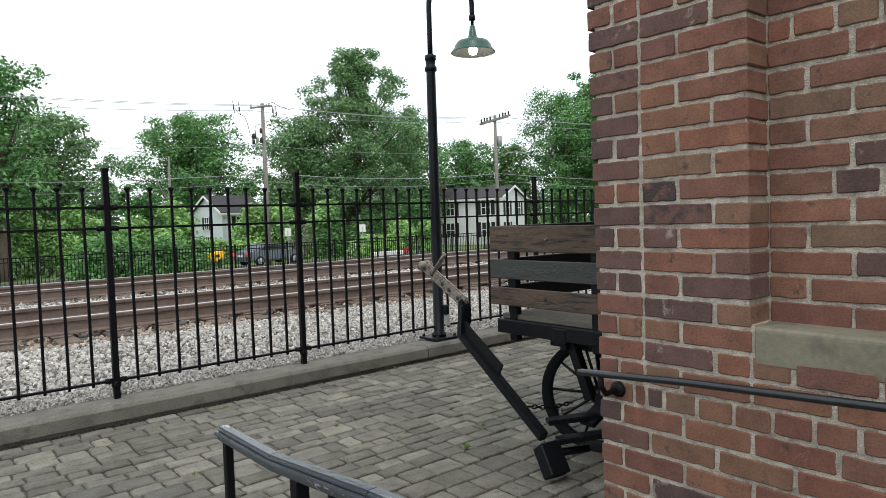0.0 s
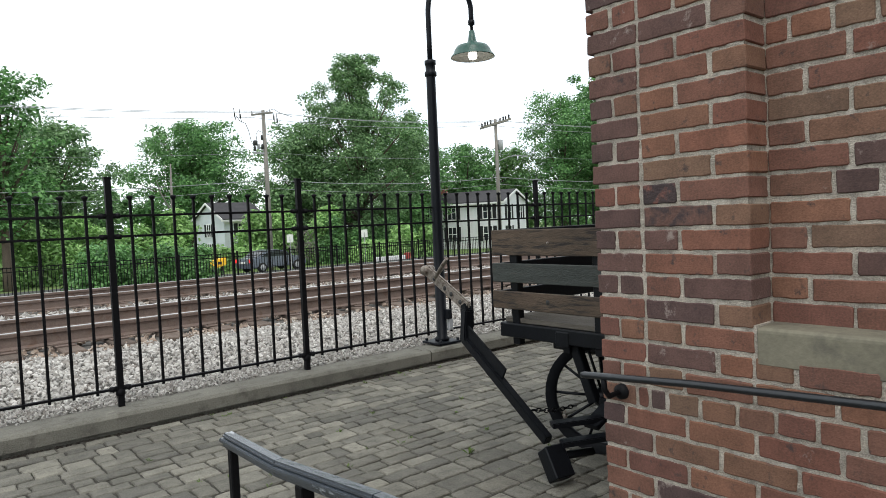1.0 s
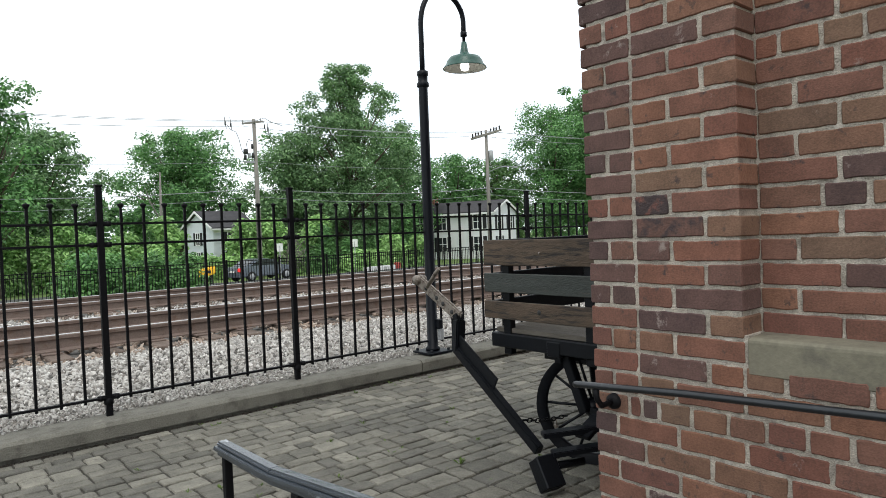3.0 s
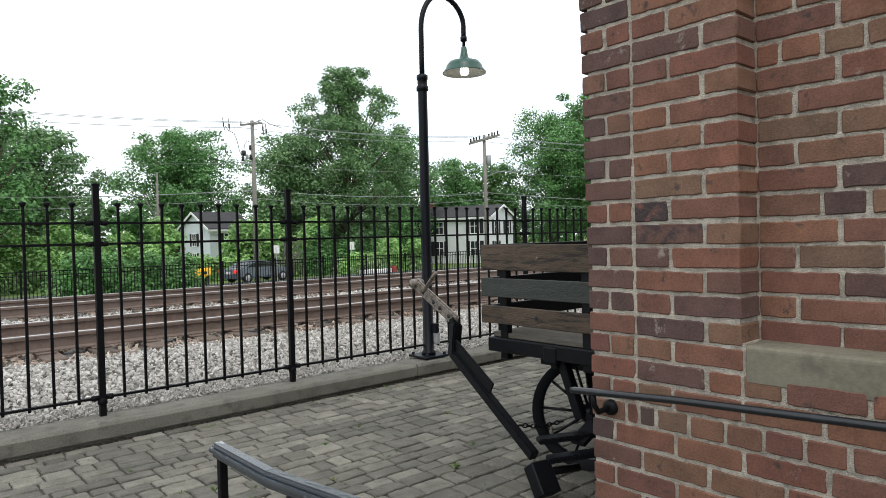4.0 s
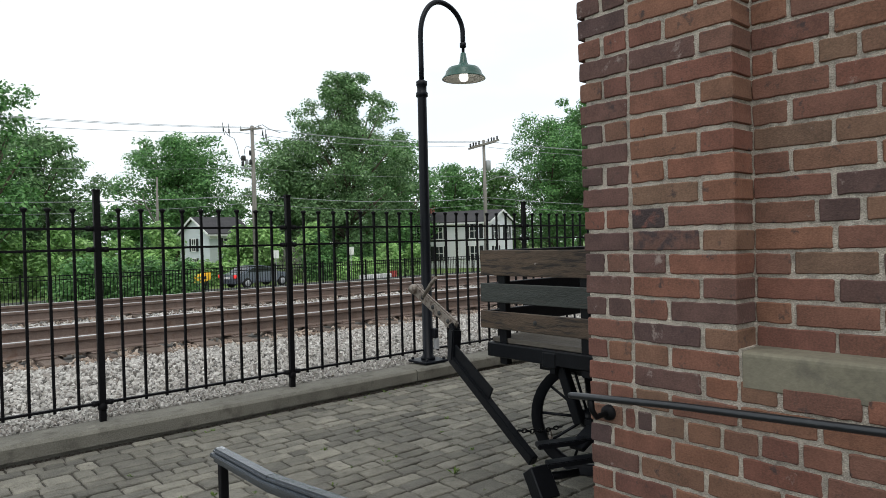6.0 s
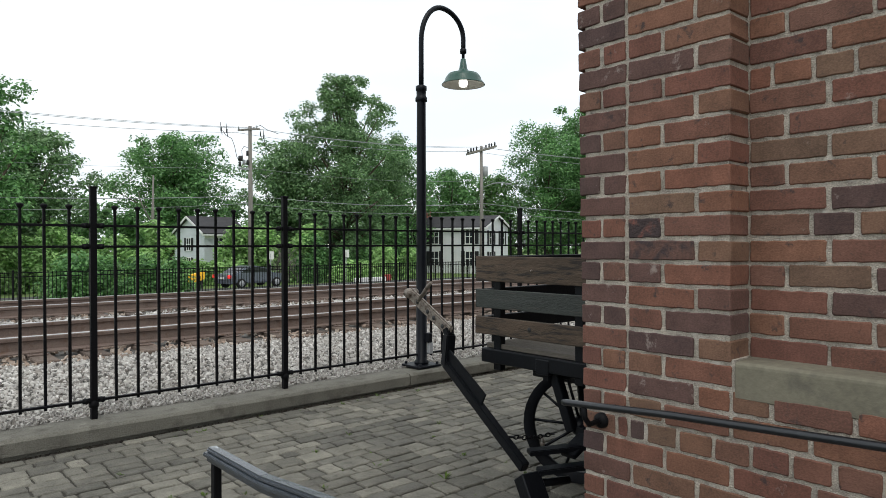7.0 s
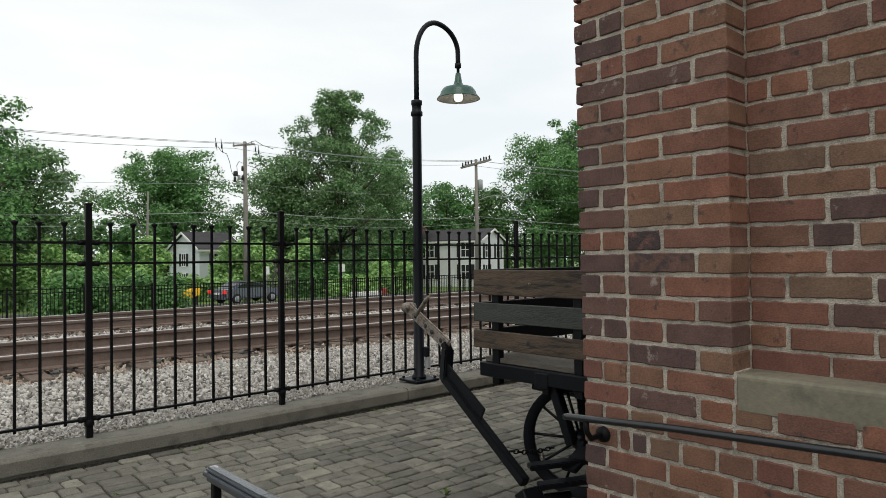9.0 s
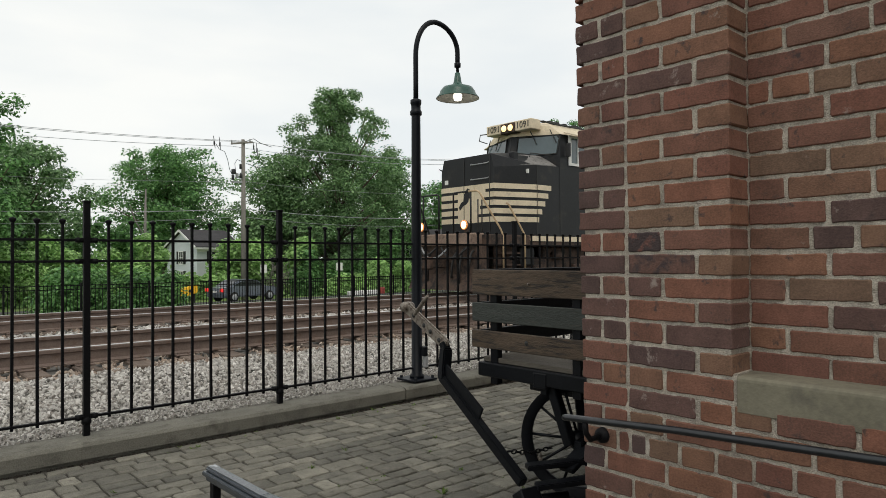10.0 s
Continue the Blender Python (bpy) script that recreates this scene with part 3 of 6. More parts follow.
def row_layout(n):
    """The bricks of row n on the -x face: (y low, y high, face x, depth). Even rows run full, full, half on the pilaster."""
    flush = n <= 14
    z = Z_ROW + (n + 0.5) * COURSE
    corner = Y_END + 0.015 * (z - 1.35)
    if n in (5, 12):
        cuts = [corner, *HEADERS[n]]
    elif n < 12:
        cuts = [corner, 1.129, 0.921] if n % 2 == 0 else [corner, 1.224, 1.018, 0.820]
    else:
        cuts = [corner, 1.144, 0.922] if n % 2 == 0 else [corner, 1.235, 1.144, 1.025]
    if n > 12:
        cuts.append(Y_ARR)
    out = [(b, a, W0, 0.115) for a, b in zip(cuts, cuts[1:])]
    if n == 15:
        return out
    face = W0 if flush else REC
    y = cuts[-1]
    more = []
    if n > 14:
        more = HEADERS[n] if n in HEADERS else (0.617,) if n % 2 == 0 else (0.720,)
    elif n > 12:
        more = (0.717, 0.525) if n == 14 else (0.623,)
    for c in more:
        out.append((c, y, face, 0.1))
        y = c
    step = 0.103 if n in (5, 12, 27) else 0.205
    while y > -7.0:
        out.append((y - step, y, face, 0.1))
        y -= step
    return out


def mortar_sheet(y0, y1, z0, z1, x, seed):
    """Uneven struck mortar: a fine sheet facing -x whose depth wanders a few millimetres."""
    rng = np.random.default_rng(seed)
    ny, nz = int((y1 - y0) / 0.006), int((z1 - z0) / 0.006)
    h = np.zeros((nz, ny))
    for cell, amp in ((0.06, 0.0006), (0.018, 0.0010), (0.006, 0.0010)):
        gy, gz = int((y1 - y0) / cell) + 3, int((z1 - z0) / cell) + 3
        g = rng.normal(size=(gz, gy))
        fy, fz = np.linspace(0, gy - 1.001, ny), np.linspace(0, gz - 1.001, nz)
        iy, iz = fy.astype(int), fz.astype(int)
        ty, tz = (fy - iy)[None, :], (fz - iz)[:, None]
        iy2, iz2 = np.minimum(iy + 1, gy - 1), np.minimum(iz + 1, gz - 1)
        h += amp * ((g[np.ix_(iz, iy)] * (1 - ty) + g[np.ix_(iz, iy2)] * ty) * (1 - tz) + (g[np.ix_(iz2, iy)] * (1 - ty) + g[np.ix_(iz2, iy2)] * ty) * tz)
    yy, zz = np.meshgrid(np.linspace(y0, y1, ny), np.linspace(z0, z1, nz))
    v = np.stack([x + np.clip(h, -0.0032, 0.0045), yy, zz], -1).reshape(-1, 3)
    k = np.arange(ny * nz).reshape(nz, ny)
    f = np.stack([k[:-1, :-1], k[1:, :-1], k[1:, 1:], k[:-1, 1:]], -1).reshape(-1, 4)
    return v.tolist(), f.tolist()


def build_building():
    wall = thing("wall_west", "red brick station wall with worn pilaster and pale lime mortar", "wall", kind="structure")
    top = 3.9
    bm = bmesh.new()
    box(bm, W0 + 0.010, W0 + 0.35, Y_ARR + 0.006, Y_END - 0.015, -0.1, top)
    box(bm, REC + 0.010, REC + 0.25, -7.0, Y_ARR + 0.02, -0.1, top)
    box(bm, W0 + 0.010, REC + 0.002, -7.0, Y_ARR + 0.009, -0.1, 0.97)
    part("mortar", bm, MORTAR, wall, "pale sandy lime mortar")
    verts, faces = [], []
    for y0, y1, z0, z1, x, seed in ((Y_ARR + 0.004, Y_END - 0.016, 0.30, 2.6, W0 + 0.0036, 3), (-0.5, Y_ARR + 0.01, 1.02, 2.6, REC + 0.0036, 4), (-0.5, Y_ARR + 0.004, 0.3, 0.985, W0 + 0.0036, 5)):
        v, f = mortar_sheet(y0, y1, z0, z1, x, seed)
        o = len(verts)
        verts += v
        faces += [tuple(i + o for i in q) for q in f]
    joint = raw("mortar_joints", verts, faces, MORTAR, wall)
    joint["label"] = "rough uneven lime mortar joints"
    for p in joint.data.polygons:
        p.use_smooth = True
    cache = {}
    rng = random.Random(11)
    verts, faces = [], []
    single = 0
    for n in range(1, int((top - Z_ROW) / COURSE)):
        z = Z_ROW + (n + 0.5) * COURSE
        for lo, hi, face, depth in row_layout(n):
            # bricks at an outer corner run right up to it
            lo += -0.001 if face == W0 and abs(lo - Y_ARR) < 0.001 and n > 14 else 0.0055
            hi += 0.0 if hi > 1.28 else -0.0055
            w = round(hi - lo, 3)
            if w < 0.03:
                continue
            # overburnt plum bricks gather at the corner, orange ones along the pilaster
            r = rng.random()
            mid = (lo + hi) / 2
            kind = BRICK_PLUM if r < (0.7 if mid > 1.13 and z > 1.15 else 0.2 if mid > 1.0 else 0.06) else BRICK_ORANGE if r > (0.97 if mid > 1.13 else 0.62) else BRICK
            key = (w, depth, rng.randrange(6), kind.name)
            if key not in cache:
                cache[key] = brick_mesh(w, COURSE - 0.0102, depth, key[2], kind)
            m = pose(face + rng.uniform(-0.003, 0.0), mid + rng.uniform(-0.002, 0.002), z + rng.uniform(-0.002, 0.002), rng.uniform(-0.6, 0.6), rng.uniform(-0.8, 0.8), rng.uniform(-0.5, 0.5))
            if lo > 0.28 and 0.45 < z < 2.35 and single < 300:
                ob = shared("brick", cache[key], wall, m)
                single += 1
                if n in (20, 21) and abs((lo + hi) / 2 - (1.085 if n == 21 else 1.033)) < 0.03:
                    ob.data = brick_mesh(w, COURSE - 0.0102, depth, 3, BRICK_SOOT if n == 21 else BRICK_STAINED)
                    ob["label"] = "brick blackened with soot"
            else:
                o = len(verts)
                verts += [tuple(m @ v.co) for v in cache[key].vertices]
                faces += [tuple(o + i for i in p.vertices) for p in cache[key].polygons]
    # the face towards the tracks
    for n in range(1, int((top - Z_ROW) / COURSE)):
        z0 = Z_ROW + n * COURSE + 0.0055
        x = W0 + 0.118 + (0.103 if n % 2 else 0.0)
        while x < 11.8:
            o = len(verts)
            verts += [(px, py, pz) for px in (x + 0.0055, x + 0.2) for py in (Y_END - 0.11, Y_END - 0.006) for pz in (z0, z0 + COURSE - 0.011)]
            faces += [(o + a, o + b, o + c, o + d) for a, b, c, d in ((0, 1, 3, 2), (4, 6, 7, 5), (0, 4, 5, 1), (2, 3, 7, 6), (0, 2, 6, 4), (1, 5, 7, 3))]
            x += 0.206
    rest = raw("bricks", verts, faces, BRICK_FAR, wall)
    tagged(rest, kind="stuff")
    bm = bmesh.new()
    box(bm, W0 + 0.004, REC, 0.8135, Y_ARR + 0.012, 0.975, 1.078)
    part("sill_joint", bm, MORTAR, wall)
    # sill stones in the recess
    bm = bmesh.new()
    for a, b in ((-0.9, 0.812), (-2.62, -0.91), (-4.4, -2.63), (-6.9, -4.41)):
        t = bmesh.new()
        prism(t, [(W0 - 0.002, 0.976), (W0 - 0.002, 1.064), (W0 + 0.001, 1.071), (W0 + 0.010, 1.075), (REC + 0.05, 1.078), (REC + 0.05, 0.974)], "y", a, b)
        bmesh.ops.bevel(t, geom=t.edges[:], offset=0.003, segments=1, affect="EDGES")
        if a == -0.9:
            part("sill_stone", t, SANDSTONE, wall, "smooth buff sandstone sill block")
        else:
            join(bm, t)
    tagged(part("sill_stones", bm, SANDSTONE, wall), kind="stuff")
    # the rest of the building, plain and closed
    north = thing("wall_north", "red brick station wall facing the tracks", "wall", kind="structure")
    bm = bmesh.new()
    box(bm, W0 + 0.36, 11.8, Y_END - 0.3, Y_END - 0.032, -0.1, top)
    part("mortar", bm, MORTAR, north)
    bm = bmesh.new()
    box(bm, 11.8, 12.1, -7.0, Y_END - 0.006, -0.1, top)
    part("east_wall", bm, BRICK_FAR, north)
    bm = bmesh.new()
    box(bm, W0 + 0.25, 12.1, -7.3, -7.0, -0.1, top)
    part("south_wall", bm, BRICK_FAR, north)
    bm = bmesh.new()
    prism(bm, [(W0 - 0.02, top), (W0 - 0.02, top + 0.12), (6.9, top + 2.4), (12.2, top + 0.12), (12.2, top)], "y", -7.4, Y_END + 0.05)
    tagged(part("roof", bm, ROOF), "dark shingled gable roof of the station", "roof", kind="structure")


# ---- iron fence ----
def build_fence():
    fence = thing("iron_fence", "black wrought iron fence with flared picket tops on the kerb", "fence")
    bm = bmesh.new()
    box(bm, -0.0092, 0.0092, -0.0092, 0.0092, 0.225, 1.672)
    lathe(bm, [(0.012, 1.655), (0.024, 1.676), (0.024, 1.684), (0.0, 1.694)], 8)
    picket = mesh_of("picket", bm, BLACK_IRON)
    bm = bmesh.new()
    box(bm, -0.022, 0.022, -0.022, 0.022, 0.10, 1.815, bevel=0.003)
    box(bm, -0.026, 0.026, -0.026, 0.026, 1.813, 1.829, bevel=0.003)
    for z in (1.385, 1.539, 0.252):
        box(bm, -0.075, 0.075, -0.012, 0.012, z - 0.018, z + 0.018, bevel=0.003)
        for sx in (-1, 1):
            lathe(bm, [(0.0, -0.03), (0.02, -0.026), (0.02, 0.024), (0.0, 0.028)], 8, at=(sx * 0.055, 0, z), axis="y")
    lathe(bm, [(0.024, 0.195), (0.034, 0.205), (0.034, 0.235), (0.024, 0.25)], 10)
    post = mesh_of("post", bm, BLACK_IRON)
    first, last = -4, 8
    for i in range(first, last + 1):
        x = POST_X + i * PANEL
        if i != 2:
            shared("post", post, fence, pose(x, FENCE_Y, 0, 0, 0, 0))
        if i == last:
            break
        for k in range(1, 10):
            shared("picket", picket, fence, pose(x + k * PANEL / 10, FENCE_Y, random.uniform(-0.002, 0.002), random.uniform(-0.15, 0.15), random.uniform(-0.25, 0.25), 0))
        for z, h in ((1.539, 0.018), (1.385, 0.018), (0.252, 0.018)):
            bm = bmesh.new()
            box(bm, x + 0.02, x + PANEL - 0.02, FENCE_Y - 0.017, FENCE_Y + 0.017, z - h / 2, z + h / 2, bevel=0.002)
            part("fence_rail", bm, BLACK_IRON, fence)


def build_lamp():
    x, y, z = 4.42, 5.355, KERB_Z
    lamp = thing("street_lamp", "black gooseneck lamp post with a lit green enamel shade", "lamp", (x, y, z))
    lamp.matrix_basis = pose(x, y, z, 0, 0.12, 0)
    bm = bmesh.new()
    box(bm, -0.15, 0.15, -0.15, 0.15, 0.0, 0.022, bevel=0.004)
    for sx in (-0.115, 0.115):
        for sy in (-0.115, 0.115):
            lathe(bm, [(0.016, 0.022), (0.016, 0.045), (0.0, 0.048)], 6, at=(sx, sy, 0))
    part("base_plate", bm, LAMP_BLACK, lamp, "square black steel base plate with bolts")
    bm = bmesh.new()
    lathe(bm, [(0.0, 0.022), (0.075, 0.022), (0.075, 0.05), (0.056, 0.065), (0.053, 1.2), (0.047, 2.76), (0.047, 2.77)], 20)
    part("pole", bm, LAMP_BLACK, lamp)
    bm = bmesh.new()
    lathe(bm, [(0.047, 2.75), (0.062, 2.76), (0.062, 2.795), (0.050, 2.81), (0.050, 2.865), (0.058, 2.875), (0.058, 2.915), (0.028, 2.93)], 20)
    part("collar", bm, LAMP_BLACK, lamp)
    # the gooseneck rises in a long curve and drops in a tighter one
    bm = bmesh.new()
    E = 0.60
    pts = [(0, 0, 2.86), (0, 0, 3.1), (0, 0, 3.3)]
    pts += [(0.295 - 0.295 * math.cos(a), 0, 3.385 + 0.415 * math.sin(a)) for a in (math.pi / 2 * k / 12 for k in range(13))]
    pts += [(0.295 + (E - 0.295) * math.sin(a), 0, 3.53 + 0.27 * math.cos(a)) for a in (math.pi / 2 * k / 10 for k in range(1, 11))]
    pts += [(E, 0, 3.46), (E, 0, 3.39)]
    tube(bm, pts, 0.027, 14)
    part("gooseneck", bm, LAMP_BLACK, lamp)
    bm = bmesh.new()
    lathe(bm, [(0.027, 3.425), (0.036, 3.42), (0.036, 3.375), (0.017, 3.365), (0.017, 3.30)], 14, at=(E, 0, 0))
    part("coupling", bm, LAMP_BLACK, lamp)
    bm = bmesh.new()
    lathe(bm, [(0.018, 3.315), (0.028, 3.31), (0.044, 3.21), (0.055, 3.185), (0.075, 3.172), (0.165, 3.145), (0.195, 3.105), (0.203, 3.075), (0.236, 3.035), (0.240, 3.027), (0.234, 3.027)], 32, at=(E, 0, 0))
    shade = part("shade", bm, GREEN_ENAMEL, lamp, "green enamel dish shade with dark rim")
    bm = bmesh.new()
    lathe(bm, [(0.233, 3.028), (0.199, 3.072), (0.190, 3.10), (0.155, 3.135), (0.05, 3.15)], 32, at=(E, 0, 0))
    part("reflector", bm, WHITE_ENAMEL, shade, "white enamel inside of the shade")
    bm = bmesh.new()
    lathe(bm, [(0.03, 3.14), (0.032, 3.10), (0.047, 3.07), (0.05, 3.04), (0.04, 3.008), (0.0, 2.995)], 18, at=(E, 0, 0))
    part("bulb", bm, BULB, lamp, "glowing round white bulb")
    bm = bmesh.new()
    box(bm, 0.02, 0.075, -0.105, -0.06, 0.13, 0.25, bevel=0.008)
    part("outlet_box", bm, TRANSFORMER, lamp, "small grey weatherproof outlet box")
    bm = bmesh.new()
    box(bm, 0.0, 0.06, -0.11, -0.05, 0.25, 0.35, bevel=0.008)
    part("bracket", bm, LAMP_BLACK, lamp)


# ---- handrails and ramp ----
def build_ramp():
    bm = bmesh.new()
    prism(bm, [(1.0, -0.05), (1.0, 0.004), (-3.5, 0.27), (-7.0, 0.27), (-7.0, -0.05)], "x", 0.52, W0 - 0.01)
    tagged(part("ramp", bm, CONCRETE), "sloping grey concrete entrance ramp beside the brick wall", "ramp", kind="structure")
    rail = thing("wall_handrail", "black round iron handrail bracketed to the brick wall", "handrail")
    bm = bmesh.new()
    tube(bm, [(1.675, 1.318, 0.891), (1.675, 1.306, 0.893), (1.675, 0.95, 0.921), (1.675, 0.4, 0.950), (1.675, -3.4, 1.17)], [0.009, 0.0105, 0.0105, 0.0105, 0.0105], 14)
    part("bar", bm, HANDRAIL_BLACK, rail)
    for y in (1.235, -0.2, -1.6, -3.0):
        z = 0.898 + (1.235 - y) * 0.058
        bm = bmesh.new()
        tube(bm, [(1.675, y, z - 0.008), (1.678, y, z - 0.04), (1.70, y, z - 0.065), (W0 - 0.02, y, z - 0.063)], 0.009, 8)
        br = part("bracket", bm, BLACK_IRON, rail)
        bm = bmesh.new()
        lathe(bm, [(0.0, -0.018), (0.012, -0.017), (0.023, -0.010), (0.025, 0.004)], 18, at=(W0 - 0.003, y, z - 0.063), axis="x")
        part("rosette", bm, BLACK_IRON, br)
    guard = thing("ramp_railing", "black iron ramp railing with worn silvery moulded top bar", "railing")
    bm = bmesh.new()
    pts = [(0.632, 1.53, 0.90), (0.632, 1.26, 0.902), (0.632, 0.9, 0.936), (0.632, -3.4, 1.20)]
    for a, b in zip(pts, pts[1:]):
        d = (Vector(b) - Vector(a)).normalized() * 0.0025
        a, b = tuple(Vector(a) - d), tuple(Vector(b) + d)
        bar(bm, a, b, 0.042, 0.010, 0.002)
        bar(bm, (a[0], a[1], a[2] + 0.009), (b[0], b[1], b[2] + 0.009), 0.027, 0.012, 0.004)
        bar(bm, (a[0], a[1], a[2] - 0.011), (b[0], b[1], b[2] - 0.011), 0.024, 0.016, 0.002)
    part("top_bar", bm, RAIL_WORN, guard, "moulded top bar with paint worn to bare metal")
    for y in (1.505, 1.155, -0.6, -2.2, -3.35):
        bm = bmesh.new()
        z = float(np.interp(-y, (-1.53, -1.26, -0.9, 3.4), (0.90, 0.902, 0.936, 1.20))) - 0.018
        s = 0.014 if y < 1.4 else 0.0095
        box(bm, 0.632 - s, 0.632 + s, y - s, y + s, max(0.0, (1.0 - y) * 0.059 if y < 1 else 0.0), z, bevel=0.002)
        part("post", bm, BLACK_IRON, guard)
    bm = bmesh.new()
    bar(bm, (0.632, 1.13, 0.12), (0.632, -3.35, 0.40), 0.03, 0.012, 0.002)
    part("bottom_bar", bm, BLACK_IRON, guard)
    y = 1.03
    while y > -3.3:
        bm = bmesh.new()
        z = float(np.interp(-y, (-1.53, -1.26, -0.9, 3.4), (0.90, 0.902, 0.936, 1.20))) - 0.018
        box(bm, 0.6255, 0.6385, y - 0.0065, y + 0.0065, 0.12 + (1.13 - y) * 0.0625, z)
        part("baluster", bm, BLACK_IRON, guard)
        y -= 0.11


# ---- baggage wagon ----
def build_wagon():
    w = thing("baggage_wagon", "weathered wooden baggage wagon with slatted ends and black iron undercarriage", "wagon")
    x0, x1, y0, y1 = 3.0, 5.55, 1.72, 3.03
    n = 9
    for k in range(n):
        a = x0 + 0.03 + k * (x1 - x0 - 0.06) / n
        boxed("deck_board", w, DECK_WOOD, a + 0.003, a + (x1 - x0 - 0.06) / n - 0.003, y0 + 0.02, y1 - 0.02, 0.735, 0.765, label="worn grey deck board", bevel=0.003)
    for nm, a in (("end_sill", (x0, x0 + 0.07, y0, y1, 0.645, 0.733)), ("end_sill", (x1 - 0.07, x1, y0, y1, 0.645, 0.733)),
                  ("side_sill", (x0 + 0.07, x1 - 0.07, y1 - 0.08, y1 - 0.01, 0.645, 0.733)), ("side_sill", (x0 + 0.07, x1 - 0.07, y0 + 0.01, y0 + 0.08, 0.645, 0.733))):
        boxed(nm, w, WAGON_BLACK, *a, bevel=0.006)
    rows = ((1.157, 1.315, SLAT_BROWN, 3.065), (0.988, 1.106, SLAT_GREEN, 3.068), (0.822, 0.932, SLAT_BROWN, 3.072))
    for xe, off in ((x0, -0.012), (x1 - 0.03, 0.012)):
        for z0, z1, m, ye in rows:
            bm = bmesh.new()
            box(bm, xe + off, xe + off + 0.03, y0 - 0.06, ye, z0, z1, bevel=0.004)
            for v in bm.verts:
                v.co.z += 0.004 * math.sin(v.co.y * 9)
            part("slat", bm, m, w, "weathered dark plank" if m is SLAT_BROWN else "faded dark green plank")
        for y in (y1 - 0.12, (y0 + y1) / 2 - 0.1, y0 + 0.12):
            xx = xe + (0.022 if off < 0 else -0.04)
            boxed("stake", w, WAGON_BLACK, xx, xx + 0.05, y - 0.03, y + 0.03, 0.60, 1.30, bevel=0.004)
    for ys in (y1 - 0.03, y0 + 0.005):
        for z0, z1, m, ye in rows:
            boxed("side_slat", w, WAGON_BLACK, x0 + 0.02, x1 - 0.02, ys, ys + 0.025, z0 + 0.01, z1 + 0.005, label="dark side plank", bevel=0.004)
    # bolts on the end slats
    for z in (1.235,):
        bm = bmesh.new()
        lathe(bm, [(0.0, -0.008), (0.008, -0.006), (0.009, 0.003)], 8, at=(x0 - 0.013, y1 - 0.44, z), axis="x")
        part("bolt", bm, GALVANISED, w, "small rusty bolt")
    # a knot in the lowest end slat
    bm = bmesh.new()
    lathe(bm, [(0.0, -0.004), (0.012, -0.003), (0.017, 0.002)], 12, at=(x0 - 0.012, 2.61, 0.885), axis="x")
    part("knot", bm, DARK_MARK, w, "dark round knot in the plank")
    # undercarriage: bolsters, fifth wheel, axles
    for xb in (3.42, 5.05):
        boxed("bolster", w, WAGON_BLACK, xb - 0.06, xb + 0.06, y0 + 0.12, y1 - 0.12, 0.52, 0.645, bevel=0.006)
    for yb in (2.05, 2.52):
        bm = bmesh.new()
        bar(bm, (x0 + 0.03, yb, 0.625), (x0 + 0.5, yb, 0.625), 0.05, 0.07, 0.005)
        box(bm, x0 - 0.006, x0 + 0.03, yb - 0.05, yb + 0.05, 0.628, 0.72, bevel=0.006)
        part("iron_strap", bm, WAGON_BLACK, w)
    bm = bmesh.new()
    bar(bm, (3.28, 2.46, 0.60), (3.16, 2.33, 0.33), 0.05, 0.035, 0.004)
    bar(bm, (3.28, 2.12, 0.60), (3.16, 2.24, 0.33), 0.05, 0.035, 0.004)
    bar(bm, (3.05, 2.29, 0.335), (4.2, 2.29, 0.335), 0.055, 0.055, 0.005)
    bar(bm, (3.08, 2.49, 0.63), (3.08, 2.365, 0.32), 0.055, 0.06, 0.005)
    part("front_axle", bm, WAGON_BLACK, w)
    bm = bmesh.new()
    bar(bm, (5.05, 1.66, 0.335), (5.05, 3.05, 0.335), 0.055, 0.055, 0.005)
    box(bm, 5.0, 5.1, 1.95, 2.8, 0.335, 0.53, bevel=0.005)
    part("rear_axle", bm, WAGON_BLACK, w)
    r = 0.335
    wb = bmesh.new()
    lathe(wb, [(r, -0.03), (r, 0.03), (r - 0.052, 0.026), (r - 0.06, 0.012), (r - 0.06, -0.012), (r - 0.052, -0.026), (r, -0.03)], 40, axis="x")
    rim = mesh_of("wheel", wb, WAGON_BLACK)
    wb = bmesh.new()
    lathe(wb, [(0.0, -0.075), (0.032, -0.072), (0.04, -0.055), (0.055, -0.04), (0.055, 0.04), (0.04, 0.06), (0.0, 0.07)], 18, axis="x")
    hub = mesh_of("hub", wb, WAGON_BLACK)
    wb = bmesh.new()
    tube(wb, [(0.0, 0.04, 0), (0.0, r - 0.028, 0)], 0.0085, 8)
    spoke = mesh_of("spoke", wb, WAGON_BLACK)
    for m in (pose(3.172, 2.375, r, 0, 0, 28), pose(4.1, 2.43, r, 0, 0, 0), pose(5.05, 1.62, r, 0, 0, 90), pose(5.05, 3.09, r, 0, 0, 90)):
        wh = shared("wheel", rim, w, m)
        shared("hub", hub, wh, pose(0, 0, 0))
        for k in range(10):
            shared("spoke", spoke, wh, pose(0, 0, 0, 36 * k + 2, 0, 0))
    # drawbar, raised against its chain, with the foot block at its lower end
    def at(y, z, x):
        s = x / 2.95
        return (x, y * s, 1.39 + (z - 1.39) * s)
    bm = bmesh.new()
    bar(bm, at(2.61, 0.075, 2.71), at(3.31, 0.605, 2.80), 0.05, 0.058, 0.006)
    drawbar = part("drawbar", bm, WAGON_BLACK, w, "black iron drawbar raised at an angle")
    bm = bmesh.new()
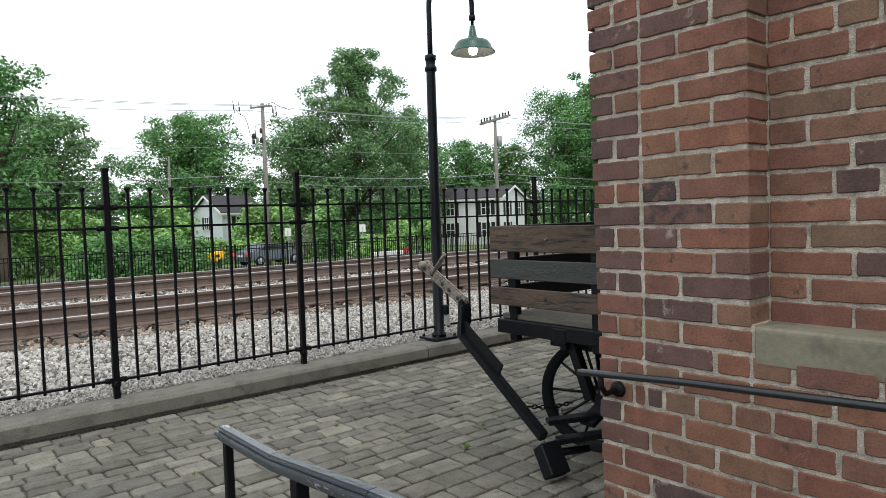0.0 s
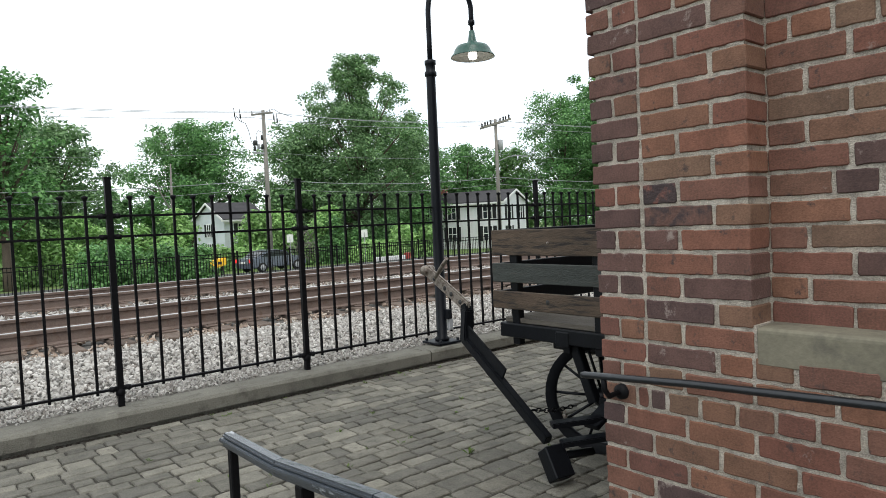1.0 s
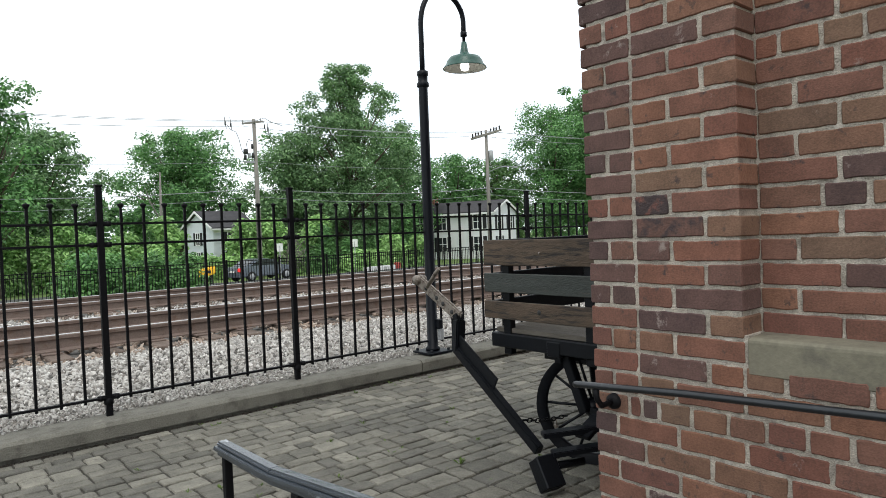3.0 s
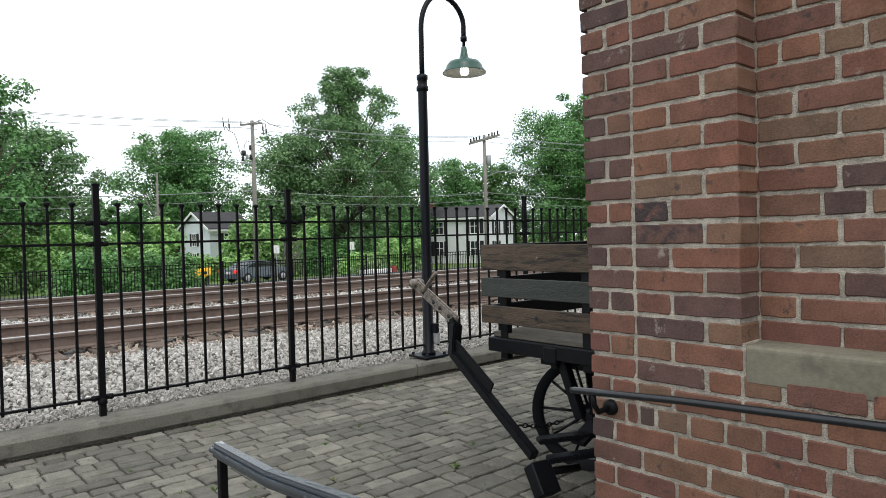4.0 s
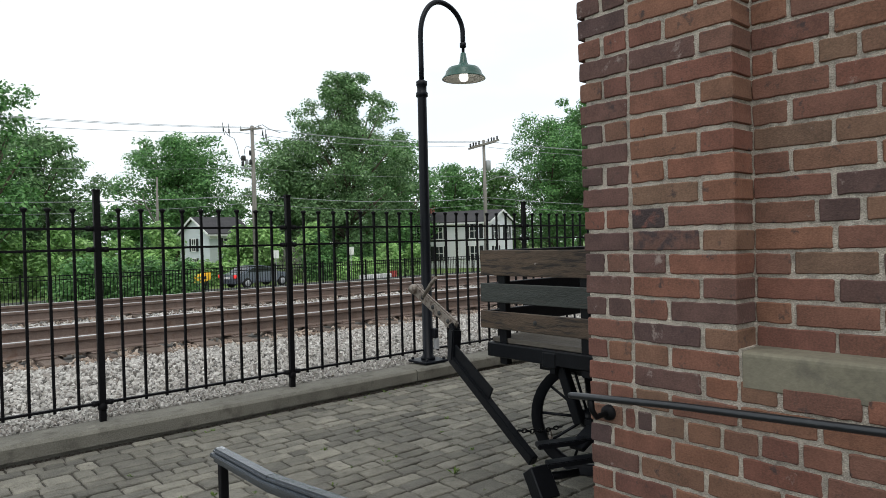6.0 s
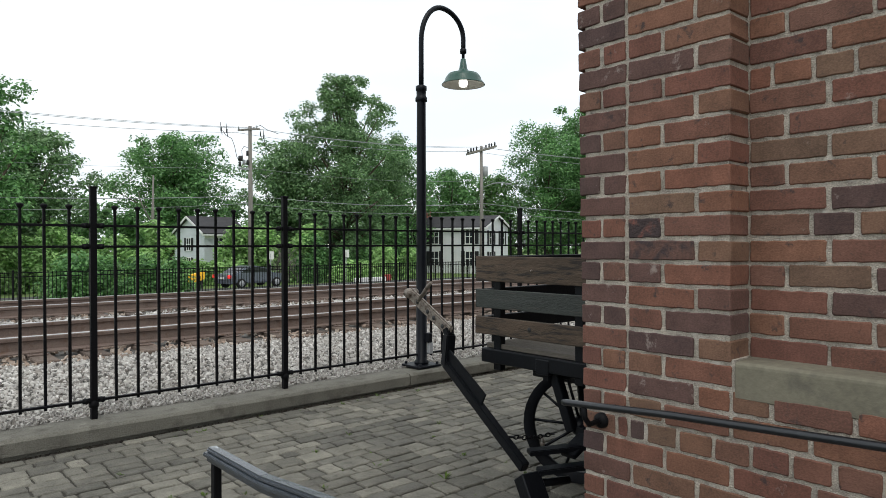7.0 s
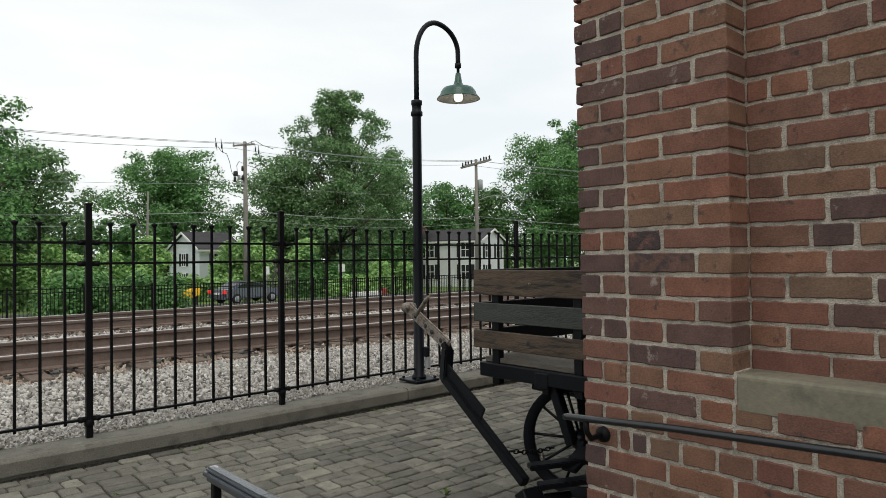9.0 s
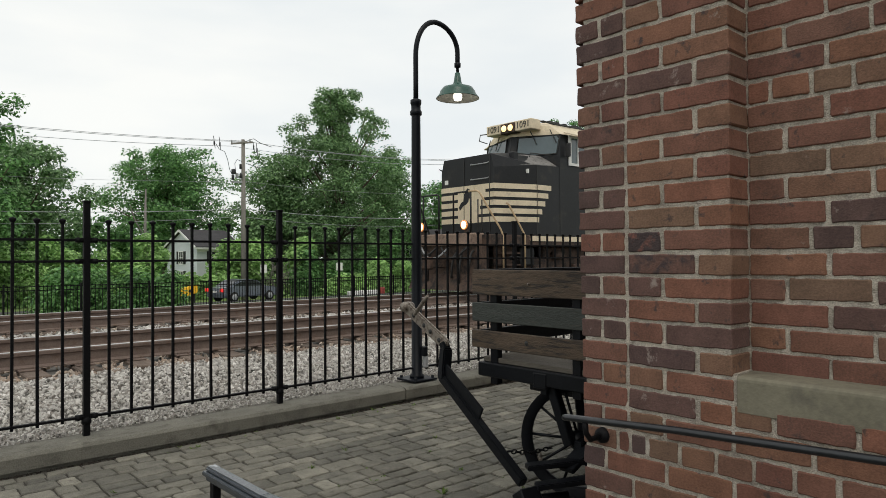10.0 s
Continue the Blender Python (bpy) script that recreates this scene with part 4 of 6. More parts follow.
    bar(bm, at(2.96, 0.40, 2.755), at(3.30, 0.645, 2.797), 0.012, 0.115, 0.003)
    part("side_plate", bm, WAGON_BLACK, drawbar)
    bm = bmesh.new()
    bar(bm, at(3.30, 0.585, 2.80), at(3.275, 0.80, 2.82), 0.055, 0.072, 0.008)
    bar(bm, at(3.275, 0.785, 2.82), at(3.30, 0.835, 2.82), 0.05, 0.05, 0.006)
    part("elbow", bm, WAGON_BLACK, drawbar)
    bm = bmesh.new()
    bar(bm, at(3.26, 0.81, 2.82), at(3.70, 1.055, 2.85), 0.03, 0.082, 0.01)
    strap = part("handle_strap", bm, GALVANISED, drawbar, "riveted bare steel handle strap")
    for t in (0.15, 0.35, 0.5, 0.75):
        bm = bmesh.new()
        a, b = Vector(at(3.26, 0.81, 2.82)), Vector(at(3.70, 1.055, 2.85))
        lathe(bm, [(0.0, -0.022), (0.014, -0.020), (0.017, -0.012)], 10, at=a.lerp(b, t), axis="x")
        part("rivet", bm, DARK_MARK, strap)
    bm = bmesh.new()
    lathe(bm, [(0.0, -0.045), (0.028, -0.045), (0.034, -0.03), (0.034, 0.03), (0.028, 0.045), (0.0, 0.045)], 14, at=at(3.68, 1.05, 2.85), axis="x")
    tube(bm, [at(3.60, 1.0, 2.80), at(3.50, 1.10, 2.74), at(3.46, 1.135, 2.72)], [0.012, 0.013, 0.010], 8)
    tube(bm, [at(3.60, 1.0, 2.88), at(3.52, 1.07, 2.96)], 0.013, 8)
    part("grip", bm, GALVANISED, drawbar, "bare steel cross grip")
    bm = bmesh.new()
    t = bmesh.new()
    box(t, -0.06, 0.06, -0.046, 0.046, -0.085, 0.085, bevel=0.006)
    join(bm, t, Matrix.Translation((2.645, 2.29, 0.104)) @ Euler((radians(-35), 0, radians(-12))).to_matrix().to_4x4())
    part("foot_block", bm, WAGON_BLACK, drawbar, "heavy black iron foot block")
    bm = bmesh.new()
    bar(bm, (2.74, 2.40, 0.26), (3.25, 2.05, 0.30), 0.075, 0.028, 0.004)
    bar(bm, (2.70, 2.30, 0.19), (3.2, 1.95, 0.24), 0.075, 0.028, 0.004)
    bar(bm, (2.9, 2.26, 0.24), (3.1, 2.25, 0.34), 0.10, 0.03, 0.004)
    tube(bm, [(2.62, 2.32, 0.13), (2.86, 2.22, 0.13)], 0.022, 10)
    part("hound", bm, WAGON_BLACK, w, "black forked drawbar hound")
    # chain and padlock
    bm = bmesh.new()
    a, b = Vector(at(2.73, 0.235, 2.73)), Vector((3.10, 2.52, 0.27))
    steps = 11
    for k in range(steps):
        c = a.lerp(b, (k + 0.5) / steps)
        c.z -= 0.015 * math.sin(math.pi * (k + 0.5) / steps)
        t = bmesh.new()
        loop = [(0.022 * math.cos(q), 0.011 * math.sin(q), 0) for q in (2 * math.pi * i / 10 for i in range(11))]
        tube(t, loop, 0.0038, 6, caps=False)
        join(bm, t, Matrix.Translation(c) @ (b - a).to_track_quat("X", "Z").to_matrix().to_4x4() @ Euler((radians(90 * (k % 2)), 0, 0)).to_matrix().to_4x4())
    chain = part("chain", bm, BLACK_IRON, w)
    bm = bmesh.new()
    box(bm, 3.05, 3.075, 2.56, 2.60, 0.16, 0.21, bevel=0.006)
    tube(bm, [(3.062, 2.567, 0.21), (3.062, 2.568, 0.235), (3.062, 2.58, 0.245), (3.062, 2.592, 0.235), (3.062, 2.593, 0.21)], 0.004, 6)
    part("padlock", bm, GALVANISED, chain, "small tarnished padlock")


# ---- weeds in the paver joints ----
def build_weeds():
    rng = random.Random(8)
    places = [(1.86, 2.60), (2.62, 2.95), (3.0, 3.2), (2.7, 4.1), (1.45, 3.65), (2.0, 3.3), (2.3, 3.9), (1.2, 4.3), (3.4, 3.9), (3.1, 2.9), (2.45, 3.4), (4.0, 4.9), (3.6, 5.0), (4.6, 5.0), (3.2, 4.95), (1.9, 4.9)]
    for _ in range(44):
        x, y = rng.uniform(0.9, 4.6), rng.uniform(2.3, 5.04)
        places.append((x, y if rng.random() < 0.6 else rng.uniform(4.9, 5.06)))
    for k, (x, y) in enumerate(places):
        bm = bmesh.new()
        big = 1.0 if k < 2 else 0.6 if k < 16 else rng.uniform(0.25, 0.5)
        for _ in range(9):
            a = rng.uniform(0, 6.28)
            l = rng.uniform(0.02, 0.05) * big
            u = Vector((math.cos(a), math.sin(a), 0))
            s = Vector((-u.y, u.x, 0)) * l * 0.22
            b = Vector((rng.uniform(-0.01, 0.01), rng.uniform(-0.01, 0.01), -0.008))
            up = Vector((0, 0, rng.uniform(0.4, 1.3) * l))
            vs = [bm.verts.new(p) for p in (b, b + u * l * 0.5 + s + up * 0.7, b + u * l + up, b + u * l * 0.5 - s + up * 0.7)]
            bm.faces.new(vs)
        ob = part("weed", bm, WEED)
        ob.matrix_basis = pose(x, y, 0.0)
        tagged(ob, "small green weed growing in a paver joint", "weed", group="weeds in the paver joints")


# ---- beyond the tracks ----
def leaf_cloud(lobes, count, size, rng, flat=0.6):
    """Leaf clumps as small bent quads, set near the surface of many overlapping lobes (centre, radii)."""
    vol = np.array([(l[1][0] * l[1][1] * l[1][2]) ** 0.67 for l in lobes])
    pick = rng.choice(len(lobes), count, p=vol / vol.sum())
    c = np.array([l[0] for l in lobes])[pick]
    rad = np.array([l[1] for l in lobes])[pick]
    d = rng.normal(size=(count, 3))
    d /= np.linalg.norm(d, axis=1)[:, None]
    d[:, 2] = np.where((d[:, 2] < -0.35) & (rng.random(count) < 0.6), -d[:, 2], d[:, 2])
    rr = rng.uniform(0.45, 1.36, count)
    p = c + d * rad * rr[:, None]
    nrm = d * 0.8 + rng.normal(size=(count, 3)) * 0.55 + np.array([0, 0, 0.75])
    nrm /= np.linalg.norm(nrm, axis=1)[:, None]
    t = np.cross(nrm, rng.normal(size=(count, 3)))
    t /= np.linalg.norm(t, axis=1)[:, None]
    b = np.cross(nrm, t)
    s = size * rng.uniform(0.5, 1.35, count)[:, None]
    droop = np.array([0, 0, -1.0]) * s * rng.uniform(0.0, 0.35, count)[:, None]
    v = np.stack([p - t * s, p - b * s * flat, p + t * s + droop, p + b * s * flat], 1)
    f = np.arange(count * 4).reshape(count, 4)
    return v.reshape(-1, 3), f


def tree(x, y, height, radius, leaf, count, size, seed, label, low=0.25, cone=0.0, name="tree", lobe=1.0):
    """A trunk with limbs and a crown of lobes; with cone the crown narrows to a blunt top by that power."""
    rng = np.random.default_rng(seed)
    z0 = ground_z(y)
    t = thing(name, label, "tree", (x, y, z0), group="trees beyond the tracks")
    bm = bmesh.new()
    rt = 0.03 * height * 0.5 + 0.08
    lean = rng.uniform(-0.3, 0.3, 2)
    top = Vector((lean[0], lean[1], height * 0.8))
    tube(bm, [(0, 0, -0.2), (0.02, 0, height * 0.12), (lean[0] * 0.3, lean[1] * 0.3, height * 0.35), (lean[0] * 0.7, lean[1] * 0.7, height * 0.6), top], [rt * 1.3, rt, rt * 0.8, rt * 0.5, rt * 0.15], 9)
    lobes = []
    n = int(100 / lobe ** 1.6)
    for k in range(n):
        h = low + (1 - low) * ((k + 0.5) / n)
        prof = math.sqrt(max(0.03, 1 - ((h - (0.5 + low * 0.35)) / (0.56 - low * 0.15)) ** 2)) if cone == 0 else min(1.0, (1.03 - h) / 0.46) ** cone * (0.8 if h < low + 0.08 else 1.0)
        a = k * 2.39996 + rng.uniform(-0.5, 0.5)
        rr = radius * prof * (rng.uniform(0.0, 0.35) if k % 3 == 0 else rng.uniform(0.35, 0.92))
        s = lobe * radius * rng.uniform(0.15, 0.30) * (0.55 + 0.45 * prof)
        c = (lean[0] * h + rr * math.cos(a), lean[1] * h + rr * math.sin(a), height * h - s * 0.6)
        lobes.append((c, (s, s, s * rng.uniform(0.6, 0.85))))
        if k % 4 == 0:
            hb = max(0.14, h * 0.62)
            tube(bm, [(lean[0] * hb, lean[1] * hb, height * hb), (c[0] * 0.5, c[1] * 0.5, height * (hb * 0.5 + h * 0.45)), c], [rt * 0.4, rt * 0.24, rt * 0.06], 6)
    part("trunk", bm, BARK, t, "grey-brown bark trunk with limbs")
    v, f = leaf_cloud(lobes, count, size, rng)
    crown = raw("crown", v.tolist(), f.tolist(), leaf, t)
    crown["label"] = "dense green summer leaves"
    return t


def thicket(name, x0, x1, y0, y1, h0, h1, leaf, count, size, seed, label):
    rng = np.random.default_rng(seed)
    n = max(6, int((x1 - x0) / 1.3))
    lobes = []
    for k in range(n):
        x = x0 + (x1 - x0) * (k + rng.uniform(0, 1)) / n
        y = rng.uniform(y0, y1)
        h = rng.uniform(h0, h1)
        g = ground_z(y)
        for z in np.arange(0.3, h, 0.9):
            s = rng.uniform(0.7, 1.15) * (1.0 if z < h - 1 else 0.75)
            lobes.append(((x + rng.uniform(-0.6, 0.6), y + rng.uniform(-0.5, 0.5), g + z), (s, s * 0.9, s * 0.8)))
    v, f = leaf_cloud(lobes, count, size, rng)
    return tagged(raw(name, v.tolist(), f.tolist(), leaf), label, "bushes", kind="stuff")


def build_greenery():
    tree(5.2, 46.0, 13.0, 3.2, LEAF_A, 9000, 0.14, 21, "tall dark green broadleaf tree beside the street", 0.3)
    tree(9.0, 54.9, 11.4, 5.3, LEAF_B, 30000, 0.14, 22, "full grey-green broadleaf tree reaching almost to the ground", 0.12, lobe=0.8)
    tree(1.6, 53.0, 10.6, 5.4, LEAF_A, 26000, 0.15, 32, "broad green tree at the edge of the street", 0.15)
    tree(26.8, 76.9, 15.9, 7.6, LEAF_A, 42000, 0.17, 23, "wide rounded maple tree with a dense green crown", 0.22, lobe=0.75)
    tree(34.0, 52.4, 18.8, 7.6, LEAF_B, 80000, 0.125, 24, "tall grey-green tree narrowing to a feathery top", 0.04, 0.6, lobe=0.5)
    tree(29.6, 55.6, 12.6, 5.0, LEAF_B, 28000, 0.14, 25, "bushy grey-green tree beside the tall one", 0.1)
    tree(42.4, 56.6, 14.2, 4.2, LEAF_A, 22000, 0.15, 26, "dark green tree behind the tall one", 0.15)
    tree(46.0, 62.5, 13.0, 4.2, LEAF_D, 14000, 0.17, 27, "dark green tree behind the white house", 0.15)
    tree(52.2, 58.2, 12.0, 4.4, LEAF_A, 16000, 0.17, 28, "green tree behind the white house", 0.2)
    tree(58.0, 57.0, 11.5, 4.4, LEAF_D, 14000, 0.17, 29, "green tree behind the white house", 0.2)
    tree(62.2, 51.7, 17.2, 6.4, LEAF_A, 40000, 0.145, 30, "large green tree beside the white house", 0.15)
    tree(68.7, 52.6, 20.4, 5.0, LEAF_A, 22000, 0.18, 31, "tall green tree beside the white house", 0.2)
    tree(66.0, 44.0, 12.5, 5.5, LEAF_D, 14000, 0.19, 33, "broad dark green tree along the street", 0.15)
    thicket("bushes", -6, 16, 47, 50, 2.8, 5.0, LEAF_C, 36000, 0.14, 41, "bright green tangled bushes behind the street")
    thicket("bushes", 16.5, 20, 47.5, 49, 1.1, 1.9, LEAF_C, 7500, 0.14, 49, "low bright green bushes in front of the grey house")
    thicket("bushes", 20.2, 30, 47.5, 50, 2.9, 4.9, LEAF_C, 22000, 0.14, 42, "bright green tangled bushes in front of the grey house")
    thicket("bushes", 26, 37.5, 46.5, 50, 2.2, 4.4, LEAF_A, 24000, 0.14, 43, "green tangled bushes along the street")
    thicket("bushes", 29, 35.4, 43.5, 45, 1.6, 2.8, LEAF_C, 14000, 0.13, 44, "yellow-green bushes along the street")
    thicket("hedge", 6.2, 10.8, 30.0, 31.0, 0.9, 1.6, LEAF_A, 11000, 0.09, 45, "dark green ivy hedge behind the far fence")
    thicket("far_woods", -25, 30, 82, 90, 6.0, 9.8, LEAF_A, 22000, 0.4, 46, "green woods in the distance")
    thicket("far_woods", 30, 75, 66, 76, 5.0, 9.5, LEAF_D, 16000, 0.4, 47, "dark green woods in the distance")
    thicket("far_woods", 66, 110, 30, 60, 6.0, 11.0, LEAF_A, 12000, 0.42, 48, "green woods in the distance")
    # bare grey brush at the foot of the tall tree
    rng = random.Random(61)
    bm = bmesh.new()
    for _ in range(70):
        a, l = rng.uniform(0, 6.28), rng.uniform(1.2, 2.6)
        b = Vector((rng.uniform(-0.9, 0.9), rng.uniform(-0.4, 0.4), rng.uniform(0.0, 2.4)))
        e = b + Vector((math.cos(a) * l * 0.5, math.sin(a) * l * 0.3, l * rng.uniform(0.2, 0.7)))
        tube(bm, [b, b.lerp(e, 0.5) + Vector((0, 0, 0.15)), e], [0.03, 0.02, 0.008], 4)
    brush = part("dead_brush", bm, POLE_WOOD)
    brush.matrix_basis = pose(24.6, 46.2, ground_z(46.2))
    tagged(brush, "tangle of bare grey twigs among green bushes", "brush", kind="stuff")
    # a pale dead trunk among the bushes
    t = thing("dead_tree", "pale grey bare trunk standing among green bushes", "tree", (15.9, 49.5, ground_z(49.5)))
    bm = bmesh.new()
    tube(bm, [(0, 0, -0.2), (0.05, 0, 2.5), (-0.05, 0, 5.0), (0.0, 0, 8.0)], [0.16, 0.14, 0.11, 0.05], 8)
    tube(bm, [(0, 0, 4.3), (-0.7, 0.3, 5.9), (-0.95, 0.3, 6.8)], [0.07, 0.05, 0.02], 6)
    tube(bm, [(0, 0, 3.6), (0.6, 0.1, 4.6)], [0.06, 0.02], 6)
    part("trunk", bm, POLE_WOOD, t)


def build_far_fence():
    f = thing("far_fence", "low black metal picket fence along the street beyond the tracks", "fence")
    y = 27.0
    g = ground_z(y)
    top = 0.50
    x = -8.0
    while x < 62:
        boxed("post", f, BLACK_IRON, x - 0.03, x + 0.03, y - 0.03, y + 0.03, g - 0.1, top + 0.06)
        bm = bmesh.new()
        for z in (top - 0.03, top - 0.17, g + 0.14):
            box(bm, x + 0.03, x + 2.37, y - 0.016, y + 0.016, z - 0.016, z + 0.016)
        for k in range(1, 20):
            c = x + k * 2.4 / 20
            box(bm, c - 0.010, c + 0.010, y - 0.010, y + 0.010, g + 0.06, top)
        tagged(part("fence_panel", bm, BLACK_IRON, f), kind="stuff")
        x += 2.4


def house(name, label, at, rz, depth, y0, y1, eave, ridge, siding, windows, gable_windows, gable_y, chimney=None):
    """A two-storey house: long side on local x = 0 from y0 to y1, gable ends on y0 and y1."""
    h = thing(name, label, "house", at, rz)
    bm = bmesh.new()
    box(bm, 0, depth, y0, y1, -0.4, eave)
    for yy in (y0, y1):
        prism(bm, [(0.0, eave - 0.005), (depth, eave - 0.005), (depth / 2, ridge - 0.12)], "y", yy + (0.001 if yy == y0 else -0.14), yy + (0.14 if yy == y0 else -0.001))
    body = part("wall", bm, siding, h, "painted clapboard walls")
    # shadow lines of the boards
    bm = bmesh.new()
    z = 0.1
    while z < eave - 0.1:
        box(bm, -0.018, 0.0, y0, y1, z, z + 0.16)
        if gable_y == y0:
            box(bm, 0, depth, y0 - 0.018, y0, z, z + 0.16)
        else:
            box(bm, 0, depth, y1, y1 + 0.018, z, z + 0.16)
        z += 0.2
    tagged(part("clapboard_siding", bm, siding, body), kind="stuff")
    bm = bmesh.new()
    o = 0.3
    s = (ridge - eave) / (depth / 2)
    for a, b in ((-o, depth / 2), (depth + o, depth / 2)):
        za = eave - s * o
        prism(bm, [(a, za), (b, ridge), (b, ridge + 0.12), (a, za + 0.12)], "y", y0 - o, y1 + o)
    part("roof", bm, ROOF, h, "dark shingled gable roof")
    bm = bmesh.new()
    box(bm, -o - 0.04, -0.02, y0 - o, y1 + o, eave - s * o - 0.16, eave - s * o + 0.02)
    box(bm, -0.05, -0.018, y0, y1, eave - s * o - 0.42, eave - s * o - 0.16)
    yy = y0 - o - 0.03 if gable_y == y0 else y1 + o + 0.03
    bar(bm, (-o, yy, eave - s * o), (depth / 2, yy, ridge), 0.06, 0.2)
    bar(bm, (depth + o, yy, eave - s * o), (depth / 2, yy, ridge), 0.06, 0.2)
    part("fascia", bm, TRIM, h, "white trim boards")
    def window(c, z, w, hh, side):
        win = new("window")
        win.parent = h
        win.matrix_basis = pose(-0.02, c, z, 0, 0, 0) if side == "x" else pose(c, gable_y - 0.02, z, 0, 0, 90) if gable_y == y0 else pose(c, gable_y + 0.02, z, 0, 0, -90)
        boxed("pane", win, GLASS, -0.03, 0.0, -w / 2, w / 2, 0, hh)
        bm = bmesh.new()
        for a in ((-w / 2 - 0.09, -w / 2, -0.09, hh + 0.09), (w / 2, w / 2 + 0.09, -0.09, hh + 0.09), (-w / 2, w / 2, hh, hh + 0.09), (-w / 2, w / 2, -0.09, 0.0), (-w / 2, w / 2, hh / 2 - 0.03, hh / 2 + 0.03), (-0.025, 0.025, 0.0, hh)):
            box(bm, -0.07, 0.0, a[0], a[1], a[2], a[3])
        part("frame", bm, TRIM, win)
        for sg in (-1, 1):
            c0 = sg * (w / 2 + 0.32)
            boxed("shutter", win, SHUTTER, -0.06, 0.0, c0 - 0.2, c0 + 0.2, -0.05, hh + 0.05)
    for c, z, w, hh in windows:
        window(c, z, w, hh, "x")
    for c, z, w, hh in gable_windows:
        window(c, z, w, hh, "y")
    if chimney:
        bm = bmesh.new()
        box(bm, depth / 2 - 0.4, depth / 2 + 0.4, chimney - 0.35, chimney + 0.35, ridge - 0.4, ridge + 1.1)
        box(bm, depth / 2 - 0.46, depth / 2 + 0.46, chimney - 0.41, chimney + 0.41, ridge + 1.0, ridge + 1.14)
        part("chimney", bm, CHIMNEY, h, "red brick chimney")
    return h


def build_houses():
    z = ground_z(60)
    house("house", "white two-storey clapboard house with black shutters and dark roof", (48.1, 48.2, z), 20.3, 6.0, 0.0, 15.0, 3.3 - z, 4.45 - z, SIDING,
          [(1.7, 0.9, 0.95, 1.45), (5.9, 0.9, 0.95, 1.45), (1.7, 3.2, 0.95, 1.45), (5.9, 3.2, 0.95, 1.45), (8.1, 3.2, 0.95, 1.45), (8.1, 0.9, 0.95, 1.45), (10.9, 3.2, 0.95, 1.45), (10.9, 0.9, 0.95, 1.45), (13.2, 3.2, 0.95, 1.45)],
          [(1.5, 3.1, 0.9, 1.4), (4.4, 3.1, 0.9, 1.4), (1.5, 0.9, 0.9, 1.4)], 0.0, 8.6)
    z = ground_z(62)
    house("house", "small grey-white clapboard house with a dark roof behind green bushes", (25.8, 65.2, z), 96, 6.4, -4.6, 0.0, 2.7 - z, 4.35 - z, SIDING_GREY,
          [(-2.0, 2.6, 0.9, 1.2), (-4.3, 2.6, 0.9, 1.2), (-2.0, 0.6, 0.9, 1.2)], [(3.2, 2.6, 0.8, 1.2), (3.2, 0.6, 0.8, 1.2)], 0.0)


POLES = ((-18.0, 44.6), (20.86, 44.37), (39.9, 40.4), (74.0, 26.0))


